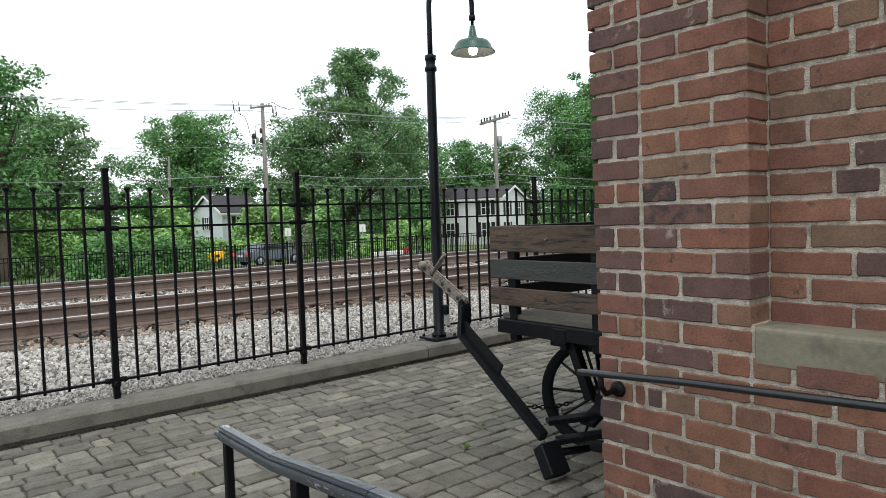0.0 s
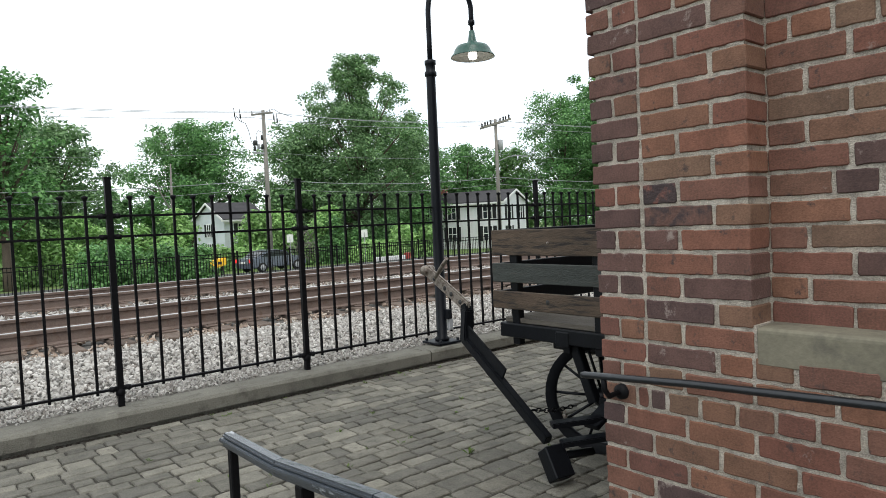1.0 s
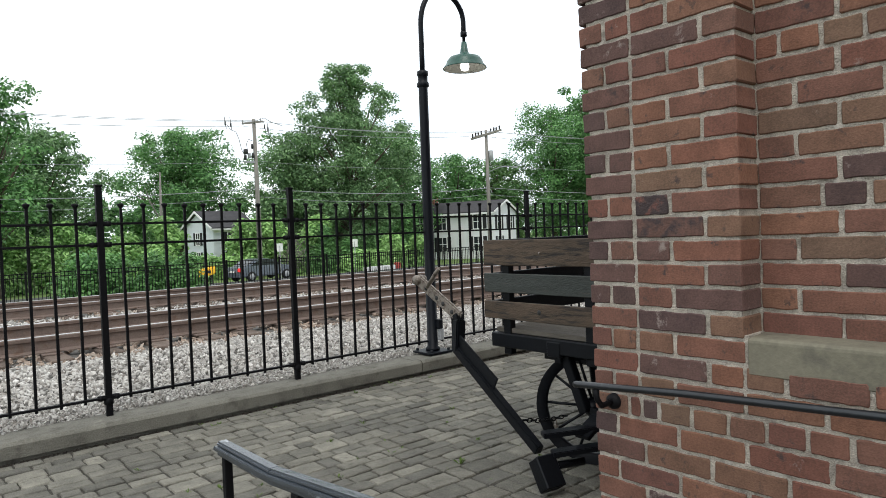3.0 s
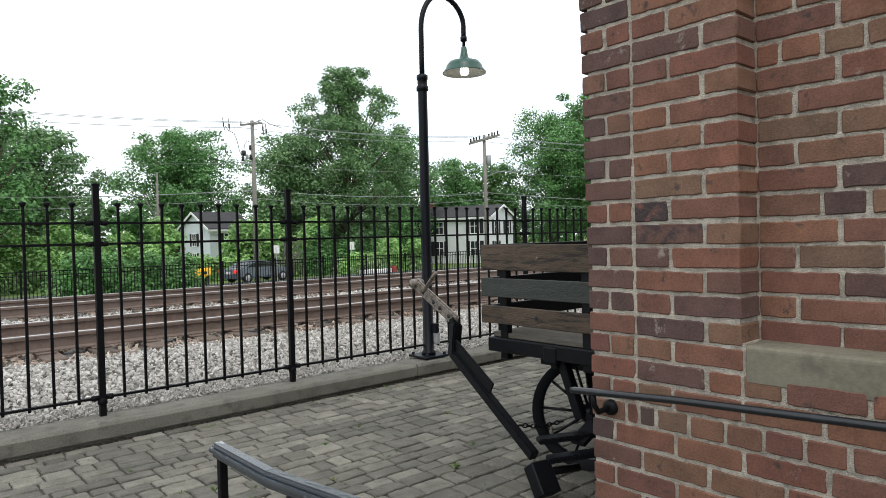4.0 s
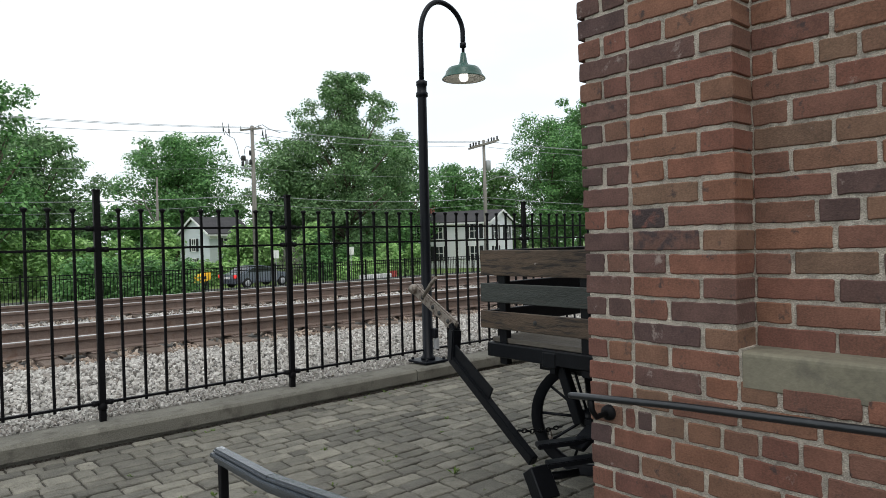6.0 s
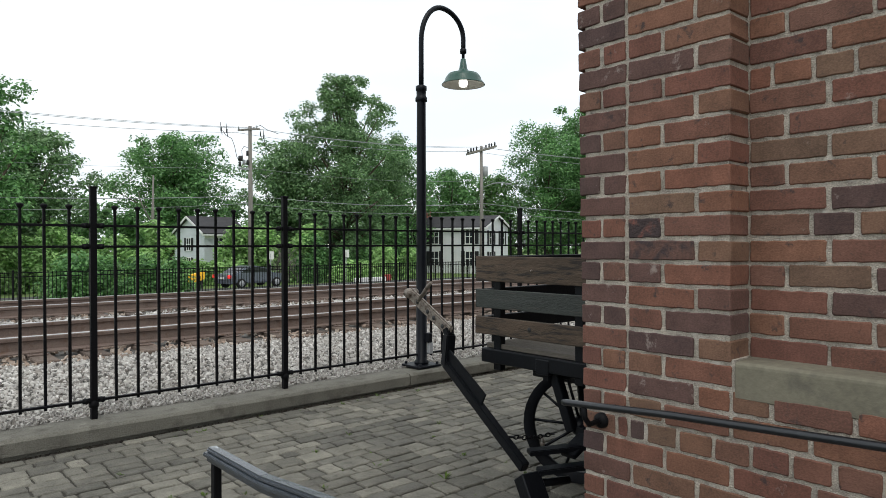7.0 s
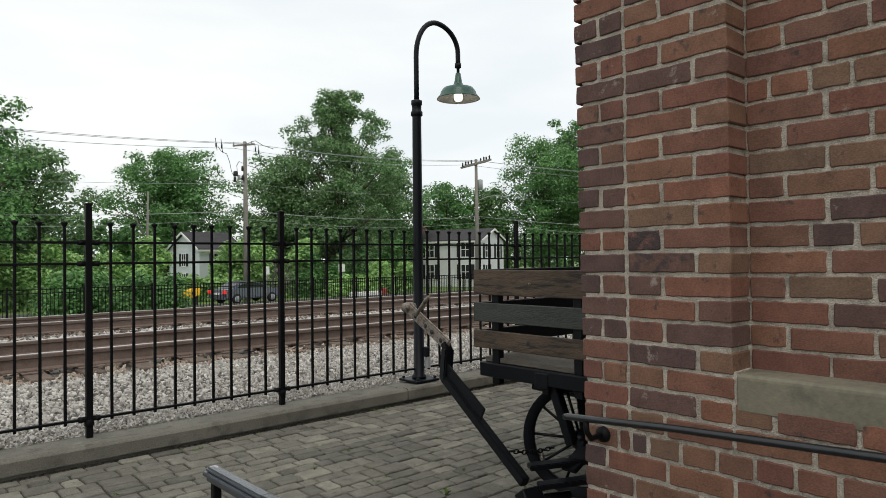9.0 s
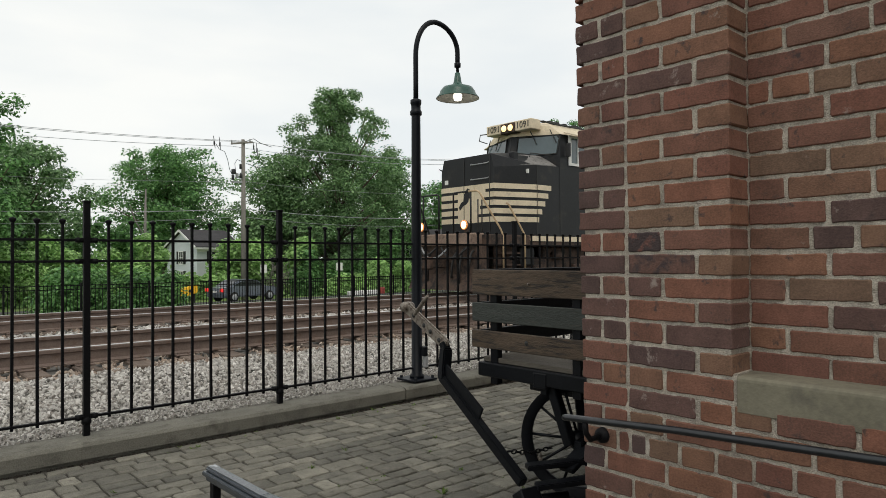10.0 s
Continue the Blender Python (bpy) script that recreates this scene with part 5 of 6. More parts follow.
def build_poles():
    for k, (x, y) in enumerate(POLES):
        g = ground_z(y)
        top = 9.85 - g
        p = thing("utility_pole", "weathered wooden utility pole with crossarms and wires", "utility pole", (x, y, g), group="utility poles along the street")
        bm = bmesh.new()
        tube(bm, [(0, 0, -0.3), (0.02, 0, top * 0.5), (0, 0, top)], [0.19, 0.165, 0.12], 12)
        part("pole", bm, POLE_WOOD, p)
        if k == 2:
            for dz, dy in ((-0.35, -0.2), (-0.42, 0.18)):
                bm = bmesh.new()
                bar(bm, (-1.1, 0.55 + dy, top + dz - 0.34), (1.1, -0.55 + dy, top + dz + 0.34), 0.12, 0.17)
                arm = part("crossarm", bm, POLE_WOOD, p)
                for s in (-0.95, -0.5, 0.5, 0.95):
                    bm = bmesh.new()
                    lathe(bm, [(0.04, 0.0), (0.075, 0.06), (0.06, 0.18), (0.085, 0.26), (0.0, 0.38)], 8, at=(s, -0.5 * s + dy, top + dz + 0.06 + 0.31 * s))
                    part("insulator", bm, DARK_MARK, arm)
            bm = bmesh.new()
            lathe(bm, [(0.0, top - 2.6), (0.22, top - 2.58), (0.22, top - 1.75), (0.0, top - 1.7)], 14, at=(0.36, -0.12, 0))
            part("transformer", bm, TRANSFORMER, p, "grey drum transformer")
            bm = bmesh.new()
            tube(bm, [(0, 0, top - 3.6), (0.7, -0.7, top - 3.2), (1.3, -1.3, top - 3.15), (1.6, -1.6, top - 3.25)], 0.035, 8)
            box(bm, 1.45, 1.95, -1.75, -1.55, top - 3.32, top - 3.2, bevel=0.03)
            part("street_light_arm", bm, TRANSFORMER, p, "pale curved street light arm")
        else:
            bm = bmesh.new()
            bar(bm, (-0.55, 0.75, top - 0.25), (0.35, -0.75, top - 0.25), 0.1, 0.12)
            arm = part("crossarm", bm, POLE_WOOD, p)
            for q in (-0.5, 0.0, 0.3):
                bm = bmesh.new()
                lathe(bm, [(0.03, 0.0), (0.055, 0.05), (0.045, 0.12), (0.06, 0.17), (0.0, 0.24)], 8, at=(q, -1.5 * q, top - 0.19))
                part("insulator", bm, TRANSFORMER, arm)
            # line taps hanging from the wires on both sides
            for q, dz, h in ((-2.15, 0.02, 0.85), (-1.75, 0.0, 0.95), (0.75, -0.1, 0.7), (1.0, -0.15, 0.9)):
                bm = bmesh.new()
                tube(bm, [(q, 0, top + dz), (q + 0.05, 0, top + dz - h * 0.5), (q + 0.12, 0, top + dz - h)], 0.022, 6)
                lathe(bm, [(0.0, -0.16), (0.055, -0.14), (0.055, 0.14), (0.0, 0.16)], 8, at=(q + 0.05, 0, top + dz - h * 0.55))
                part("line_tap", bm, DARK_MARK, p, "dark hanging line tap")
            bm = bmesh.new()
            tube(bm, [(-2.0, 0, top - 0.5), (-1.75, 0, top - 0.85), (-1.35, 0, top - 1.0), (-1.15, 0, top - 1.5), (-1.0, 0, top - 2.2), (-0.8, 0, top - 2.6)], 0.02, 6)
            tube(bm, [(-0.55, 0, top - 2.5), (-0.62, 0, top - 1.75), (-0.45, 0, top - 1.45), (0, 0, top - 1.6), (0.5, 0, top - 1.75), (1.2, 0, top - 1.9)], 0.02, 6)
            tube(bm, [(0.2, 0, top - 0.1), (0.8, 0, top + 0.15), (1.3, 0, top - 0.1), (2.2, 0, top - 0.3)], 0.022, 6)
            part("jumper_wires", bm, DARK_MARK, p, "looping dark jumper wires")
            for q, dz, m, w0 in ((-0.75, -2.35, DARK_MARK, 0.16), (-0.8, -2.75, DARK_MARK, 0.1), (-0.5, -2.6, TRANSFORMER, 0.11), (-0.25, -1.95, DARK_MARK, 0.08), (-0.22, -2.6, DARK_MARK, 0.1)):
                bm = bmesh.new()
                lathe(bm, [(0.0, -0.19), (w0, -0.17), (w0, 0.15), (w0 * 0.5, 0.19), (0.0, 0.2)], 10, at=(q, -0.1, top + dz))
                part("cutout_switch", bm, m, p, "pole-top switch gear")
            boxed("switch_bracket", p, TRANSFORMER, -0.85, 0.0, -0.08, 0.04, top - 3.1, top - 2.98)
    for k in range(3):
        (xa, ya), (xb, yb) = POLES[k], POLES[k + 1]
        for o, za, sag, r in ((0.0, 9.75, 0.75, 0.016), (0.45, 9.70, 0.8, 0.016), (-0.7, 9.35, 0.85, 0.016), (0.1, 6.9, 0.8, 0.010), (0.15, 4.95, 0.85, 0.022), (-0.15, 4.4, 1.0, 0.014)):
            pts = []
            for i in range(17):
                t = i / 16
                pts.append((xa + (xb - xa) * t + o, ya + (yb - ya) * t - 0.45 * o, za - 4 * sag * t * (1 - t) * (0.5 if k == 1 else 1.0)))
            bm = bmesh.new()
            tube(bm, pts, r, 5)
            tagged(part("overhead_wire", bm, WIRE), "thin overhead wire strung between the utility poles", "wire", group="overhead wires")


def sedan(x, y, rz, paint, label):
    g = ground_z(y) + 0.02
    car = thing("car", label, "car", (x, y, g), rz)
    bm = bmesh.new()
    side = [(-2.25, 0.32), (-2.3, 0.62), (-2.2, 0.92), (-1.65, 1.0), (-1.0, 1.38), (-0.3, 1.45), (0.45, 1.36), (1.15, 0.98), (2.0, 0.86), (2.28, 0.62), (2.25, 0.32)]
    prism(bm, side, "y", -0.86, 0.86)
    bmesh.ops.bevel(bm, geom=[e for e in bm.edges if abs(e.verts[0].co.y - e.verts[1].co.y) < 0.01], offset=0.09, segments=2, affect="EDGES")
    part("body", bm, paint, car)
    for s in (-1, 1):
        bm = bmesh.new()
        prism(bm, [(-1.45, 1.02), (-0.92, 1.30), (-0.3, 1.36), (0.42, 1.28), (0.9, 1.0)], "y", s * 0.862, s * 0.872)
        part("side_window", bm, GLASS, car)
        bm = bmesh.new()
        box(bm, -2.33, -2.2, s * 0.78 - 0.15, s * 0.78 + 0.15, 0.68, 0.90, bevel=0.03)
        part("tail_lamp", bm, TAIL_RED, car, "red tail lamp")
        for xx in (-1.4, 1.4):
            bm = bmesh.new()
            lathe(bm, [(0.0, -0.1), (0.31, -0.1), (0.33, -0.06), (0.33, 0.06), (0.31, 0.1), (0.0, 0.1)], 18, at=(xx, s * 0.82, 0.33), axis="y")
            wh = part("wheel", bm, TYRE, car)
            bm = bmesh.new()
            lathe(bm, [(0.0, s * 0.105), (0.2, s * 0.105), (0.21, s * 0.09)], 14, at=(xx, s * 0.82, 0.33), axis="y")
            part("rim", bm, TRANSFORMER, wh)
    bm = bmesh.new()
    box(bm, -2.33, -2.26, -0.25, 0.25, 0.62, 0.74, bevel=0.01)
    part("rear_plate", bm, WHITE_PLATE, car, "pale rear plate")
    bm = bmesh.new()
    bar(bm, (-1.66, 0, 1.01), (-1.02, 0, 1.385), 1.35, 0.02)
    part("rear_window", bm, GLASS, car)


def build_street():
    sedan(19.6, 41.6, 12, CAR_PAINT, "dark blue-grey sedan parked on the street beyond the tracks")
    b = thing("road_barrier", "low white roadside barrier with a red end block", "barrier", (29.6, 42.2, ground_z(42.2)), 6)
    for k in range(3):
        boxed("rail_block", b, WHITE_PLATE, -1.5 + k * 1.05, -0.52 + k * 1.05, -0.15, 0.15, 0.0, 0.34, bevel=0.04)
    boxed("end_block", b, RED_PAINT, 1.7, 2.1, -0.2, 0.2, 0.0, 0.5, bevel=0.04)
    c = thing("yellow_cover", "bright yellow tilted equipment cover beside the street", "equipment", (16.1, 42.0, ground_z(42)))
    bm = bmesh.new()
    t = bmesh.new()
    prism(t, [(-0.52, -0.26), (0.40, -0.24), (0.55, 0.16), (0.42, 0.27), (-0.36, 0.25)], "y", -0.3, 0.3)
    bmesh.ops.bevel(t, geom=t.edges[:], offset=0.05, segments=2, affect="EDGES")
    join(bm, t, Matrix.Translation((0, 0, 0.80)) @ Euler((0, radians(-14), 0)).to_matrix().to_4x4())
    part("shell", bm, YELLOW, c)
    for x in (-0.3, 0.25):
        boxed("leg", c, DARK_MARK, x - 0.05, x + 0.05, -0.2, 0.2, 0.0, 0.6)
    boxed("mark", c, DARK_MARK, -0.12, 0.14, -0.312, -0.28, 0.72, 0.90)
    for k, (x, y) in enumerate(((19.3, 38.2), (23.8, 36.6))):
        s = thing("small_sign", "small white sign plate on a thin grey post", "sign", (x, y, ground_z(y)), 45, group="small signs by the street")
        boxed("plate", s, WHITE_PLATE, -0.02, 0.02, -0.2, 0.2, 1.75, 2.25)
        boxed("post", s, TRANSFORMER, -0.02, 0.02, -0.025, 0.025, 0, 2.1)


# ---- the train ----
def sections(bm, secs, cap=True):
    rings = [[bm.verts.new(p) for p in s] for s in secs]
    n = len(rings[0])
    for a, b in zip(rings, rings[1:]):
        for k in range(n):
            bm.faces.new((a[k], a[(k + 1) % n], b[(k + 1) % n], b[k]))
    if cap:
        bm.faces.new(rings[0])
        bm.faces.new(rings[-1])
    bmesh.ops.recalc_face_normals(bm, faces=bm.faces[:])


def nose_outline(x, w, z_edge, w_top, z_top, z_low=1.62):
    return [(x, -w, z_low), (x, w, z_low), (x, w, z_edge), (x, w_top, z_top), (x, -w_top, z_top), (x, -w, z_edge)]




def band(z0, z1, pts, out=0.008):
    """A thin raised band that follows the nose's plan between two heights."""
    bm = bmesh.new()
    lo = [bm.verts.new((x - out, y + math.copysign(out, y), z0)) for x, y in pts]
    hi = [bm.verts.new((x - out, y + math.copysign(out, y), z1)) for x, y in pts]
    lo2 = [bm.verts.new((x + 0.02, y - math.copysign(0.02, y), z0)) for x, y in pts]
    hi2 = [bm.verts.new((x + 0.02, y - math.copysign(0.02, y), z1)) for x, y in pts]
    for k in range(len(pts) - 1):
        bm.faces.new((lo[k], lo[k + 1], hi[k + 1], hi[k]))
        bm.faces.new((hi[k], hi[k + 1], hi2[k + 1], hi2[k]))
        bm.faces.new((lo[k + 1], lo[k], lo2[k], lo2[k + 1]))
    bm.faces.new((lo[0], hi[0], hi2[0], lo2[0]))
    bm.faces.new((hi[-1], lo[-1], lo2[-1], hi2[-1]))
    bmesh.ops.recalc_face_normals(bm, faces=bm.faces[:])
    return bm


def build_locomotive():
    """Front at local x = 0, facing -x, rail top at z = 0."""
    L = thing("locomotive", "black freight locomotive with cream nose stripes and lit headlights", "locomotive", (157.5, 13.69, RAIL_Z))
    bm = bmesh.new()
    sections(bm, [nose_outline(0.9, 1.07, 3.50, 0.96, 3.88), nose_outline(2.19, 1.512, 3.60, 0.80, 4.04), nose_outline(3.5, 1.512, 3.64, 0.80, 4.08)])
    nose = part("nose", bm, LOCO_BLACK, L, "dusty black wide nose")
    # thin added plates carry the painted sky sheen of the black top facets
    for s in (-1, 1):
        bm = bmesh.new()
        sections(bm, [[(1.05, s * 1.10, 3.53 + d), (2.12, s * 1.485, 3.615 + d), (3.1, s * 1.49, 3.64 + d), (3.1, s * 0.93, 4.0 + d), (2.19, s * 0.93, 3.955 + d), (1.35, s * 1.02, 3.80 + d)] for d in (0.0, 0.02)])
        part("facet_sheen", bm, LOCO_SKY_SHEEN, nose, "grey sky sheen painted over the sloped nose facet")
    # cream stripes round the nose; the gaps between them fill in towards the middle panel
    for k in range(5):
        z1 = 3.055 - k * 0.23
        back = 2.83 - k * 0.1375
        for s in (-1, 1):
            pts = [(0.9, s * 0.33), (0.9, s * 1.07), (2.19, s * 1.512), (back, s * 1.512)]
            part("stripe", band(z1 - 0.145, z1, pts if s < 0 else pts[::-1]), LOCO_CREAM, nose, "cream stripe")
        if k < 4:
            boxed("stripe_root", nose, LOCO_CREAM, 0.890, 0.91, -0.75 + 0.11 * k, -0.33, z1 - 0.23, z1 - 0.145)
    boxed("nose_panel", nose, LOCO_CREAM, 0.889, 0.92, -0.33, 0.36, 1.98, 3.055, label="cream nose panel")
    bm = bmesh.new()
    prism(bm, [(0.20, 2.42), (0.27, 2.36), (0.30, 2.46), (0.22, 2.58), (0.12, 2.62), (0.10, 2.78), (0.02, 2.92), (-0.06, 2.98), (-0.14, 2.94), (-0.20, 2.80), (-0.17, 2.66), (-0.10, 2.70), (-0.08, 2.60), (0.02, 2.52), (0.12, 2.50)], "x", 0.877, 0.890)
    part("emblem", bm, LOCO_BLACK, nose, "plain black emblem shape")
    for y in (0.10, -0.92):
        boxed("door_seam", nose, DARK_MARK, 0.884, 0.91, y - 0.012, y + 0.012, 1.7, 3.84)
    for z in (3.62, 3.20):
        bm = bmesh.new()
        tube(bm, [(0.92, -0.20, z + 0.04), (0.83, -0.22, z), (0.83, -0.86, z), (0.92, -0.88, z + 0.04)], 0.014, 8)
        part("grab_iron", bm, TRANSFORMER, nose, "pale steel grab iron")
    for y, z in ((-1.40, 3.42), (0.86, 3.22)):
        boxed("marker_plate", nose, WHITE_PLATE, 1.86 if y < 0 else 0.88, 1.9 if y < 0 else 0.91, y - 0.08, y + 0.05, z - 0.06, z + 0.06)
    bm = bmesh.new()
    box(bm, 1.55, 1.78, -1.20, -1.02, 3.62, 3.98, bevel=0.03)
    part("vent_pipe", bm, LOCO_BLACK, nose, "short black vent stub")
    bm = bmesh.new()
    tube(bm, [(2.2, -1.25, 3.86), (2.2, -1.27, 3.98), (3.3, -1.30, 4.0), (3.3, -1.28, 3.88)], 0.014, 8)
    tube(bm, [(1.1, 1.0, 3.55), (1.0, 1.28, 3.66), (1.3, 1.42, 3.62)], 0.014, 8)
    part("nose_rail", bm, DARK_MARK, nose)
    boxed("corner_seam", nose, DARK_MARK, 2.18, 2.21, -1.52, -1.50, 1.66, 3.57)
    # cab
    bm = bmesh.new()
    # the front of the cab is swept back from the middle to both sides
    base = [(3.22, -1.52, 1.62), (2.68, 0.0, 1.62), (3.22, 1.52, 1.62), (5.3, 1.52, 1.62), (5.3, -1.52, 1.62)]
    belt = [(x, y, 3.98) for x, y, z in base]
    brow = [(3.34, -1.46, 4.64), (2.84, 0.0, 4.70), (3.34, 1.46, 4.64), (5.3, 1.48, 4.64), (5.3, -1.48, 4.64)]
    sections(bm, [base, belt, brow])
    c = part("cab", bm, LOCO_BLACK, L, "black crew cab")
    bm = bmesh.new()
    eaves = [(3.30, -1.50, 4.62), (2.80, 0.0, 4.68), (3.30, 1.50, 4.62), (5.3, 1.52, 4.64), (5.3, -1.52, 4.64)]
    brow2 = [(3.26, -1.12, 4.92), (2.86, 0.0, 5.04), (3.26, 1.12, 4.92), (5.3, 1.15, 4.96), (5.3, -1.15, 4.96)]
    crest = [(3.6, -0.80, 5.10), (3.1, 0.0, 5.12), (3.6, 0.80, 5.10), (5.3, 0.80, 5.14), (5.3, -0.80, 5.14)]
    sections(bm, [eaves, brow2, crest])
    part("cab_roof", bm, LOCO_CREAM, c, "pale cream cab roof")
    bm = bmesh.new()
    tube(bm, [(2.9, 0.0, 5.10), (3.3, -0.86, 5.10), (3.5, -1.08, 5.0), (5.3, -1.12, 5.02)], 0.028, 6)
    part("roof_gutter", bm, DARK_MARK, c)
    for x, y in ((3.75, -0.7), (4.05, -0.72), (4.45, -0.7), (4.9, -0.75), (5.2, -0.7)):
        boxed("roof_fitting", c, DARK_MARK, x - 0.09, x + 0.09, y - 0.1, y + 0.1, 5.04, 5.18, bevel=0.02)
    def pane(s, t, z, d):
        """A point on the swept front: t from 0 at the middle to 1 at the side."""
        lean = (z - 3.98) * 0.18
        return (2.68 + 0.54 * t + lean + d, s * 1.52 * t, z)
    for s in (-1, 1):
        bm = bmesh.new()
        corners = ((0.17, 4.06), (0.93, 4.06), (0.95, 4.52), (0.90, 4.59), (0.17, 4.60))
        sections(bm, [[pane(s, t, z, d) for t, z in corners] for d in (-0.016, 0.02)])
        win = part("windshield", bm, LOCO_GLASS, c, "tinted windshield pane")
        bm = bmesh.new()
        ring = [pane(s, t, z, -0.022) for t, z in ((0.15, 4.04), (0.95, 4.04), (0.97, 4.53), (0.91, 4.615), (0.15, 4.625), (0.15, 4.04))]
        tube(bm, ring, 0.016, 6)
        part("gasket", bm, DARK_MARK, win)
        for t in (0.42, 0.80):
            bm = bmesh.new()
            bar(bm, pane(s, t, 4.78, -0.10), pane(s, t + 0.13, 4.36, -0.05), 0.022, 0.022)
            part("wiper", bm, DARK_MARK, win)
    for s in (-1, 1):
        bm = bmesh.new()
        for a in ((3.62, 3.74, 3.72, 4.62), (4.42, 4.52, 3.72, 4.62), (3.74, 4.42, 3.72, 3.80), (3.74, 4.42, 4.55, 4.62), (4.04, 4.09, 3.80, 4.55)):
            box(bm, a[0], a[1], s * 1.535 - 0.02, s * 1.535 + 0.02, a[2], a[3])
        fr = part("side_window", bm, WHITE_PLATE, c, "side window in a pale frame")
        boxed("pane", fr, LOCO_GLASS, 3.74, 4.42, s * 1.527 - 0.006, s * 1.527 + 0.006, 3.80, 4.55)
        bm = bmesh.new()
        prism(bm, [(s * 1.49, 4.66), (s * 1.49, 4.70), (s * 1.80, 4.60), (s * 1.80, 4.57)], "x", 3.45, 4.8)
        part("awning", bm, LOCO_CREAM, c, "cream sun awning over the side window")
        boxed("mirror", c, DARK_MARK, 3.46, 3.50, min(s * 1.54, s * 1.72), max(s * 1.54, s * 1.72), 3.95, 4.35, bevel=0.01)
    bm = bmesh.new()
    tube(bm, [(3.2, 1.40, 4.70), (3.05, 1.62, 4.80), (3.1, 1.62, 5.0), (3.3, 1.20, 5.02)], 0.018, 6)
    part("far_grab_iron", bm, DARK_MARK, c)
    nb = boxed("number_board", c, LOCO_CREAM, 2.66, 3.10, -0.92, 0.92, 4.80, 5.11, label="cream number board with headlights", bevel=0.02)
    boxed("headlight_box", nb, LOCO_DIRT, 2.62, 3.0, -0.29, 0.29, 4.77, 5.08, bevel=0.02)
    for y in (-0.13, 0.13):
        bm = bmesh.new()
        lathe(bm, [(0.0, -0.03), (0.085, -0.025), (0.095, 0.0), (0.095, 0.05)], 18, at=(2.615, y, 4.93), axis="x")
        hl = part("headlight", bm, HEADLIGHT, nb, "glowing warm headlight")
    for y in (-0.6, 0.6):
        cu = bpy.data.curves.new("number", "FONT")
        cu.body, cu.size, cu.align_x, cu.align_y, cu.extrude = "1091", 0.27, "CENTER", "CENTER", 0.004
        tmp = bpy.data.objects.new("number", cu)
        scene.collection.objects.link(tmp)
        bpy.context.view_layer.update()
        me = bpy.data.meshes.new_from_object(tmp.evaluated_get(bpy.context.evaluated_depsgraph_get()))
        bpy.data.objects.remove(tmp)
        me.materials.clear()
        me.materials.append(DARK_MARK)
        ob = new("number", me)
        ob.parent = nb
        ob.matrix_basis = pose(2.652, y, 4.955, 90, 0, -90)
    for x in (3.7, 4.2, 4.8):
        bm = bmesh.new()
        tube(bm, [(x, -0.5, 5.08), (x, -0.5, 5.17), (x + 0.3, -0.5, 5.19)], 0.05, 8)
        part("horn", bm, DARK_MARK, c)
    # long hood and frame
    bm = bmesh.new()
    hood = [(-1.0, 1.62), (1.0, 1.62), (1.0, 4.3), (0.75, 4.6), (-0.75, 4.6), (-1.0, 4.3)]
    prism(bm, hood, "x", 5.3, 20.5)
    h = part("long_hood", bm, LOCO_BLACK, L)
    for x in np.arange(5.8, 20, 1.15):
        boxed("hood_door", h, LOCO_BLACK, x, x + 1.05, -1.02, -0.99, 1.75, 3.9)
    bm = bmesh.new()
    prism(bm, [(-1.45, 4.1), (1.45, 4.1), (1.45, 4.75), (-1.45, 4.75)], "x", 16.0, 20.2)
    part("radiator", bm, LOCO_BLACK, h)
    bm = bmesh.new()
    box(bm, 0.25, 22.0, -1.52, 1.52, 1.32, 1.62, bevel=0.02)
    part("frame_deck", bm, LOCO_DIRT, L, "rust-dusted frame deck")
    boxed("side_stripe", L, LOCO_CREAM, 1.87, 21.5, -1.54, -1.515, 1.46, 1.60, label="cream frame edge")
    bm = bmesh.new()
    box(bm, -0.05, 0.35, -1.25, 1.25, 1.34, 1.66, bevel=0.03)
    part("anticlimber", bm, LOCO_TAN, L, "rust-brown front anticlimber")
    bm = bmesh.new()
    prism(bm, [(0.10, 1.34), (0.10, 0.55), (-0.12, 0.12), (0.05, 0.12), (0.35, 0.6), (0.35, 1.34)], "y", -1.4, 1.4)
    part("pilot", bm, LOCO_DIRT, L, "dirty brown pilot plate")
    bm = bmesh.new()
    box(bm, -0.55, 0.1, -0.13, 0.13, 0.72, 1.0, bevel=0.03)
    box(bm, -0.72, -0.5, -0.19, 0.19, 0.68, 1.03, bevel=0.05)
    part("coupler", bm, LOCO_DIRT, L, "rusty knuckle coupler")
    for a, b, sag in ((-0.95, 0.1, 0.3), (-0.2, 0.95, 0.32), (0.3, 1.0, 0.22)):
        bm = bmesh.new()
        tube(bm, [(0.0 - 0.1 * math.sin(math.pi * t), a + (b - a) * t, 1.3 - sag * 4 * t * (1 - t)) for t in (i / 10 for i in range(11))], 0.025, 8)
        part("air_hose", bm, TRANSFORMER if a == -0.2 else DARK_MARK, L, "sagging air hose")
    for y, z0, z1 in ((-1.1, 0.35, 1.2), (-0.75, 0.3, 1.25), (-0.45, 0.45, 1.15), (0.55, 0.35, 1.2), (0.85, 0.3, 1.1), (1.15, 0.4, 1.2)):
        bm = bmesh.new()
        tube(bm, [(0.08, y, z1), (-0.02, y, z1 - 0.1), (-0.06, y + 0.05, (z0 + z1) / 2), (-0.02, y + 0.12, z0)], 0.03, 8)
        part("brake_hose", bm, DARK_MARK, L, "black rubber brake hose")
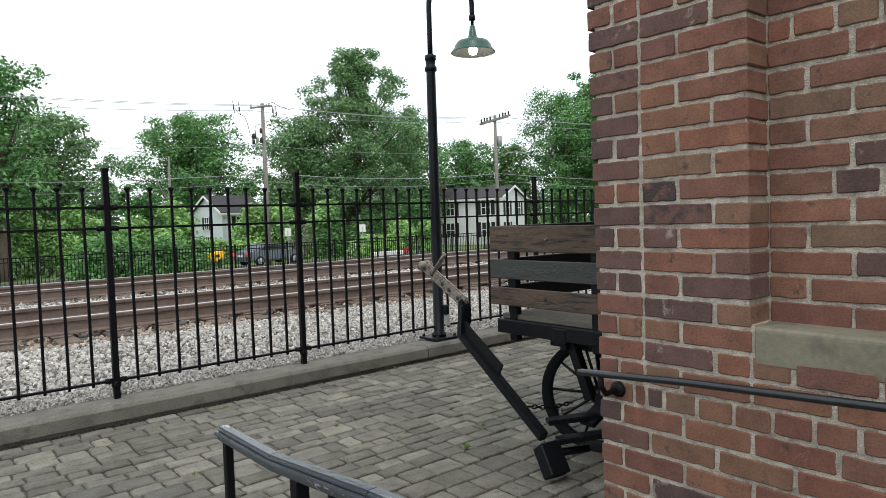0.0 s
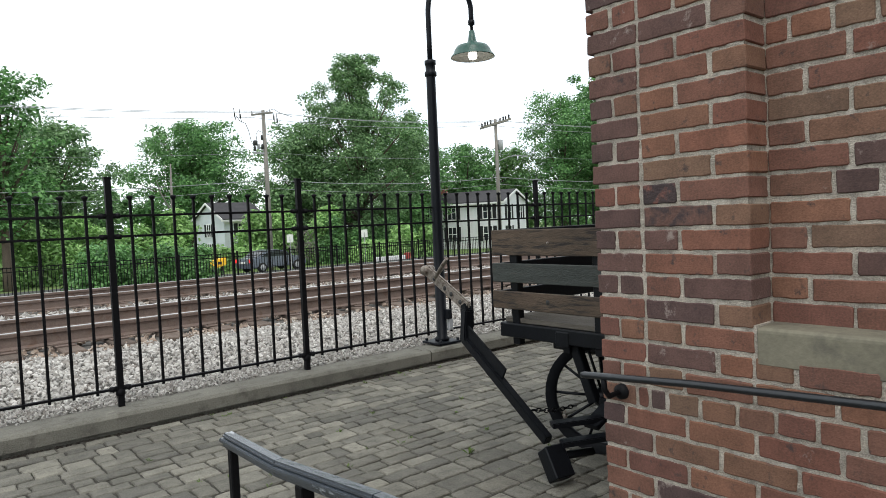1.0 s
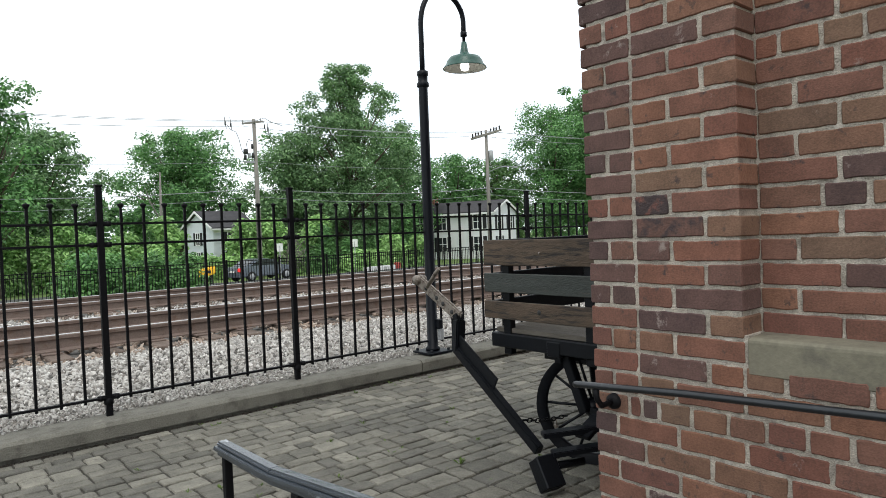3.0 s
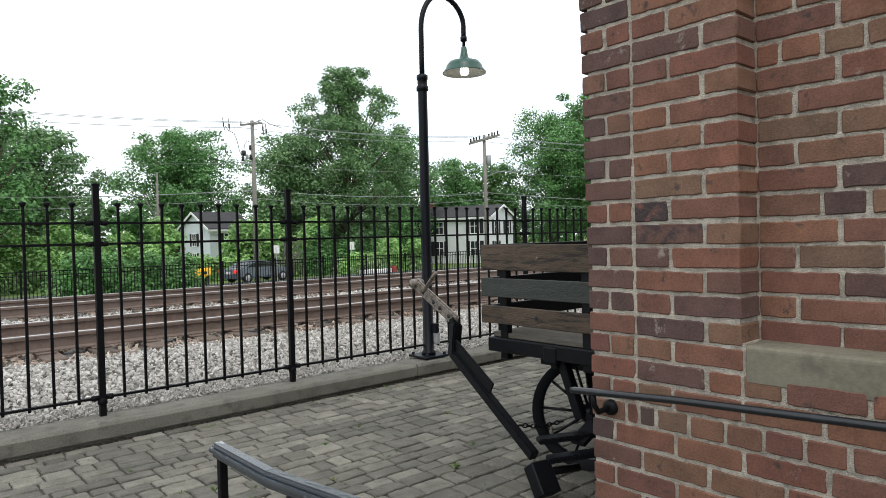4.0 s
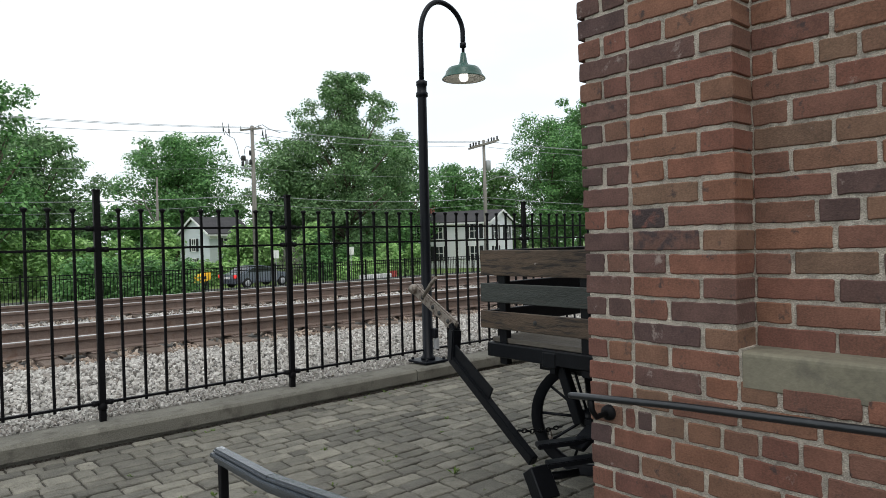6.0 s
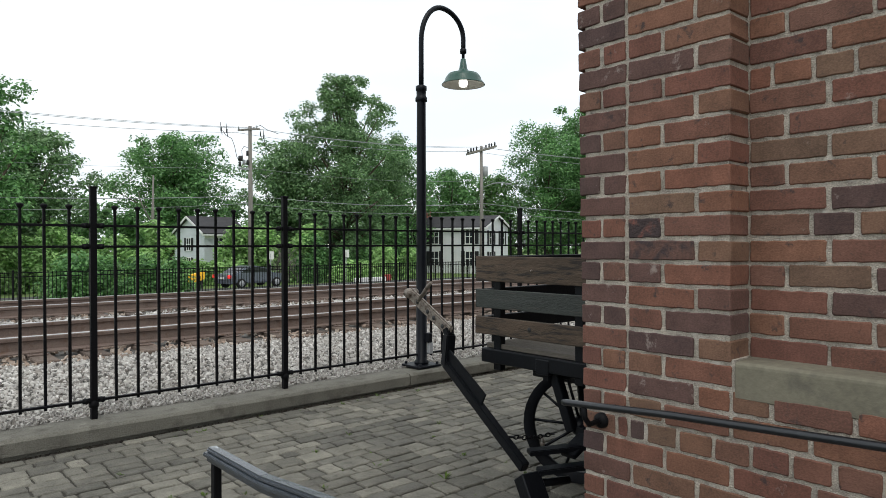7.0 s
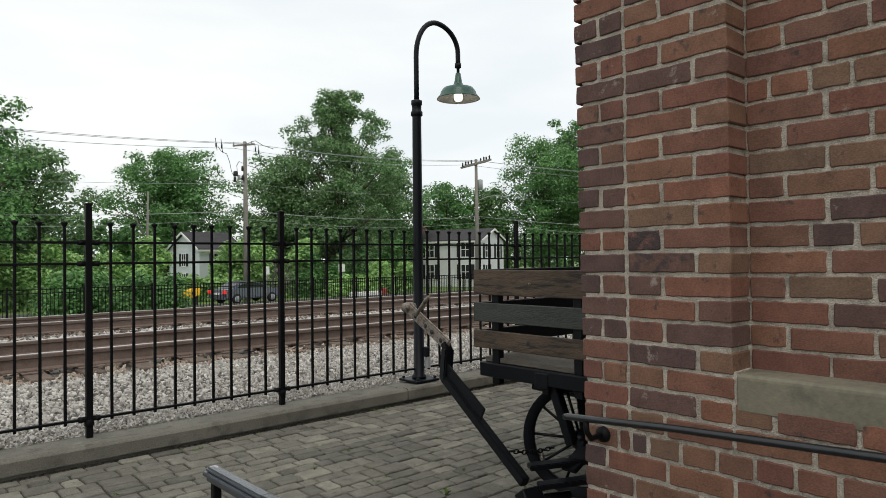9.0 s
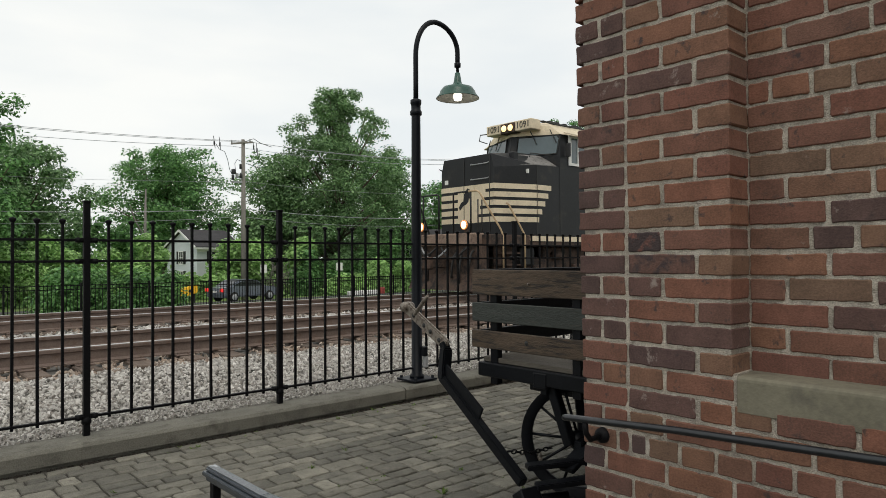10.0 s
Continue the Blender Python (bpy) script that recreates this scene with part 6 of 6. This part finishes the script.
    for y in (-0.95, -0.55, 0.6, 1.0):
        boxed("pilot_step", L, DARK_MARK, -0.06, 0.1, y - 0.13, y + 0.13, 0.98, 1.02)
    for s in (-1, 1):
        bm = bmesh.new()
        lathe(bm, [(0.0, 0.1), (0.08, 0.08), (0.125, 0.0), (0.125, -0.06), (0.11, -0.07)], 18, at=(-0.02, s * 0.89, 1.88), axis="x")
        box(bm, -0.01, 0.05, s * 0.89 - 0.05, s * 0.89 + 0.05, 1.6, 1.78)
        dl = part("ditch_light", bm, LOCO_DIRT, L, "ditch light in a rusty housing")
        # the lens's orange halo, modelled as a glowing ring on the housing
        bm = bmesh.new()
        lathe(bm, [(0.108, -0.066), (0.128, -0.062), (0.128, -0.04)], 18, at=(-0.02, s * 0.89, 1.88), axis="x")
        part("lamp_halo", bm, HALO_AMBER, dl, "amber halo of the ditch light, as a glowing ring")
        bm = bmesh.new()
        lathe(bm, [(0.0, -0.085), (0.09, -0.075), (0.108, -0.06)], 18, at=(-0.02, s * 0.89, 1.88), axis="x")
        part("lens", bm, DITCHLIGHT, dl, "glowing ditch light lens")
        # front and step handrails
        bm = bmesh.new()
        tube(bm, [(0.1, s * 0.9, 2.78), (0.1, s * 1.20, 2.78), (0.14, s * 1.28, 2.72), (0.72, s * 1.47, 1.78), (0.79, s * 1.5, 1.62), (0.79, s * 1.52, 0.72)], 0.026, 8)
        part("front_handrail", bm, HANDRAIL_TAN if s < 0 else DARK_MARK, L, "bent tan tube handrail")
        bm = bmesh.new()
        tube(bm, [(0.1, s * 0.30, 1.64), (0.1, s * 0.30, 2.74), (0.1, s * 0.36, 2.78), (0.1, s * 0.90, 2.78)], 0.024, 8)
        tube(bm, [(0.1, s * 0.98, 1.64), (0.1, s * 0.98, 2.78)], 0.024, 8)
        part("end_railing", bm, LOCO_BLACK, L)
        bm = bmesh.new()
        tube(bm, [(1.15, s * 1.3, 2.5), (1.2, s * 1.34, 2.46), (1.6, s * 1.5, 1.72), (1.66, s * 1.52, 1.6), (1.66, s * 1.52, 0.72)], 0.026, 8)
        part("step_handrail", bm, HANDRAIL_TAN if s < 0 else DARK_MARK, L, "bent tube handrail")
        for z in (0.45, 0.8, 1.12):
            boxed("step", L, LOCO_DIRT, 0.75, 1.5, s * 1.35 - 0.14, s * 1.35 + 0.14, z - 0.02, z + 0.02)
        boxed("step_back", L, LOCO_DIRT, 0.72, 1.52, s * 1.2 - 0.02, s * 1.2 + 0.02, 0.4, 1.32)
        for x in (0.15, 0.3):
            bm = bmesh.new()
            tube(bm, [(x, s * 1.2, 1.64), (x, s * 1.2, 2.55)], 0.018, 6)
            part("stanchion", bm, DARK_MARK, L)
    bm = bmesh.new()
    box(bm, 8.2, 13.8, -1.4, 1.4, 0.35, 1.3, bevel=0.2)
    part("fuel_tank", bm, LOCO_BLACK, L)
    for cx in (4.4, 17.6):
        boxed("traction_motors", L, LOCO_DIRT, cx - 2.6, cx + 2.6, -0.55, 0.55, 0.28, 1.30, bevel=0.12)
    boxed("air_reservoir", L, LOCO_BLACK, 1.7, 2.3, -1.35, 1.35, 0.75, 1.31, bevel=0.06)
    wheel_bm = bmesh.new()
    lathe(wheel_bm, [(0.0, -0.07), (0.2, -0.07), (0.46, -0.05), (0.53, -0.06), (0.53, 0.05), (0.57, 0.05), (0.57, 0.08), (0.0, 0.08)], 28, axis="y")
    wheel_me = mesh_of("wheel", wheel_bm, LOCO_DIRT)
    for cx in (4.4, 17.6):
        for s in (-1, 1):
            bm = bmesh.new()
            prism(bm, [(cx - 2.4, 0.7), (cx - 2.3, 1.0), (cx + 2.3, 1.0), (cx + 2.4, 0.7), (cx + 1.9, 0.5), (cx - 1.9, 0.5)], "y", s * 1.05 - 0.09, s * 1.05 + 0.09)
            for dx in (-1.85, 0, 1.85):
                box(bm, cx + dx - 0.22, cx + dx + 0.22, s * 1.18 - 0.09, s * 1.18 + 0.09, 0.36, 0.8, bevel=0.04)
            box(bm, cx - 1.5, cx + 1.5, s * 1.0 - 0.12, s * 1.0 + 0.12, 0.98, 1.31, bevel=0.03)
            for dx in (-0.95, 0.95):
                lathe(bm, [(0.0, -0.2), (0.12, -0.2), (0.12, 0.2), (0.0, 0.2)], 12, at=(cx + dx, s * 1.22, 1.05), axis="x")
            part("truck_frame", bm, LOCO_DIRT, L)
            for dx in (-1.85, 0, 1.85):
                shared("wheel", wheel_me, L, pose(cx + dx, s * 0.76, 0.53, 0, 0, 0 if s > 0 else 180))
    return L


def motions():
    """The locomotive rolls in from behind the station at a steady speed."""
    speed = 14.52
    walk(locomotive, [(0.0, pose(19.56 + 9.5 * speed, 13.69, RAIL_Z)), (5.0, pose(19.56 + 4.5 * speed, 13.69, RAIL_Z)), (9.5, pose(19.56, 13.69, RAIL_Z)), (10.0, pose(12.3, 13.69, RAIL_Z))])


build_ground()
build_kerb()
build_greenery()
build_houses()
build_poles()
build_far_fence()
build_street()
build_lamp()
build_ramp()
build_wagon()
locomotive = build_locomotive()
build_weeds()
build_fence()
build_tracks()
build_ballast()
build_pavers()
build_building()
motions()
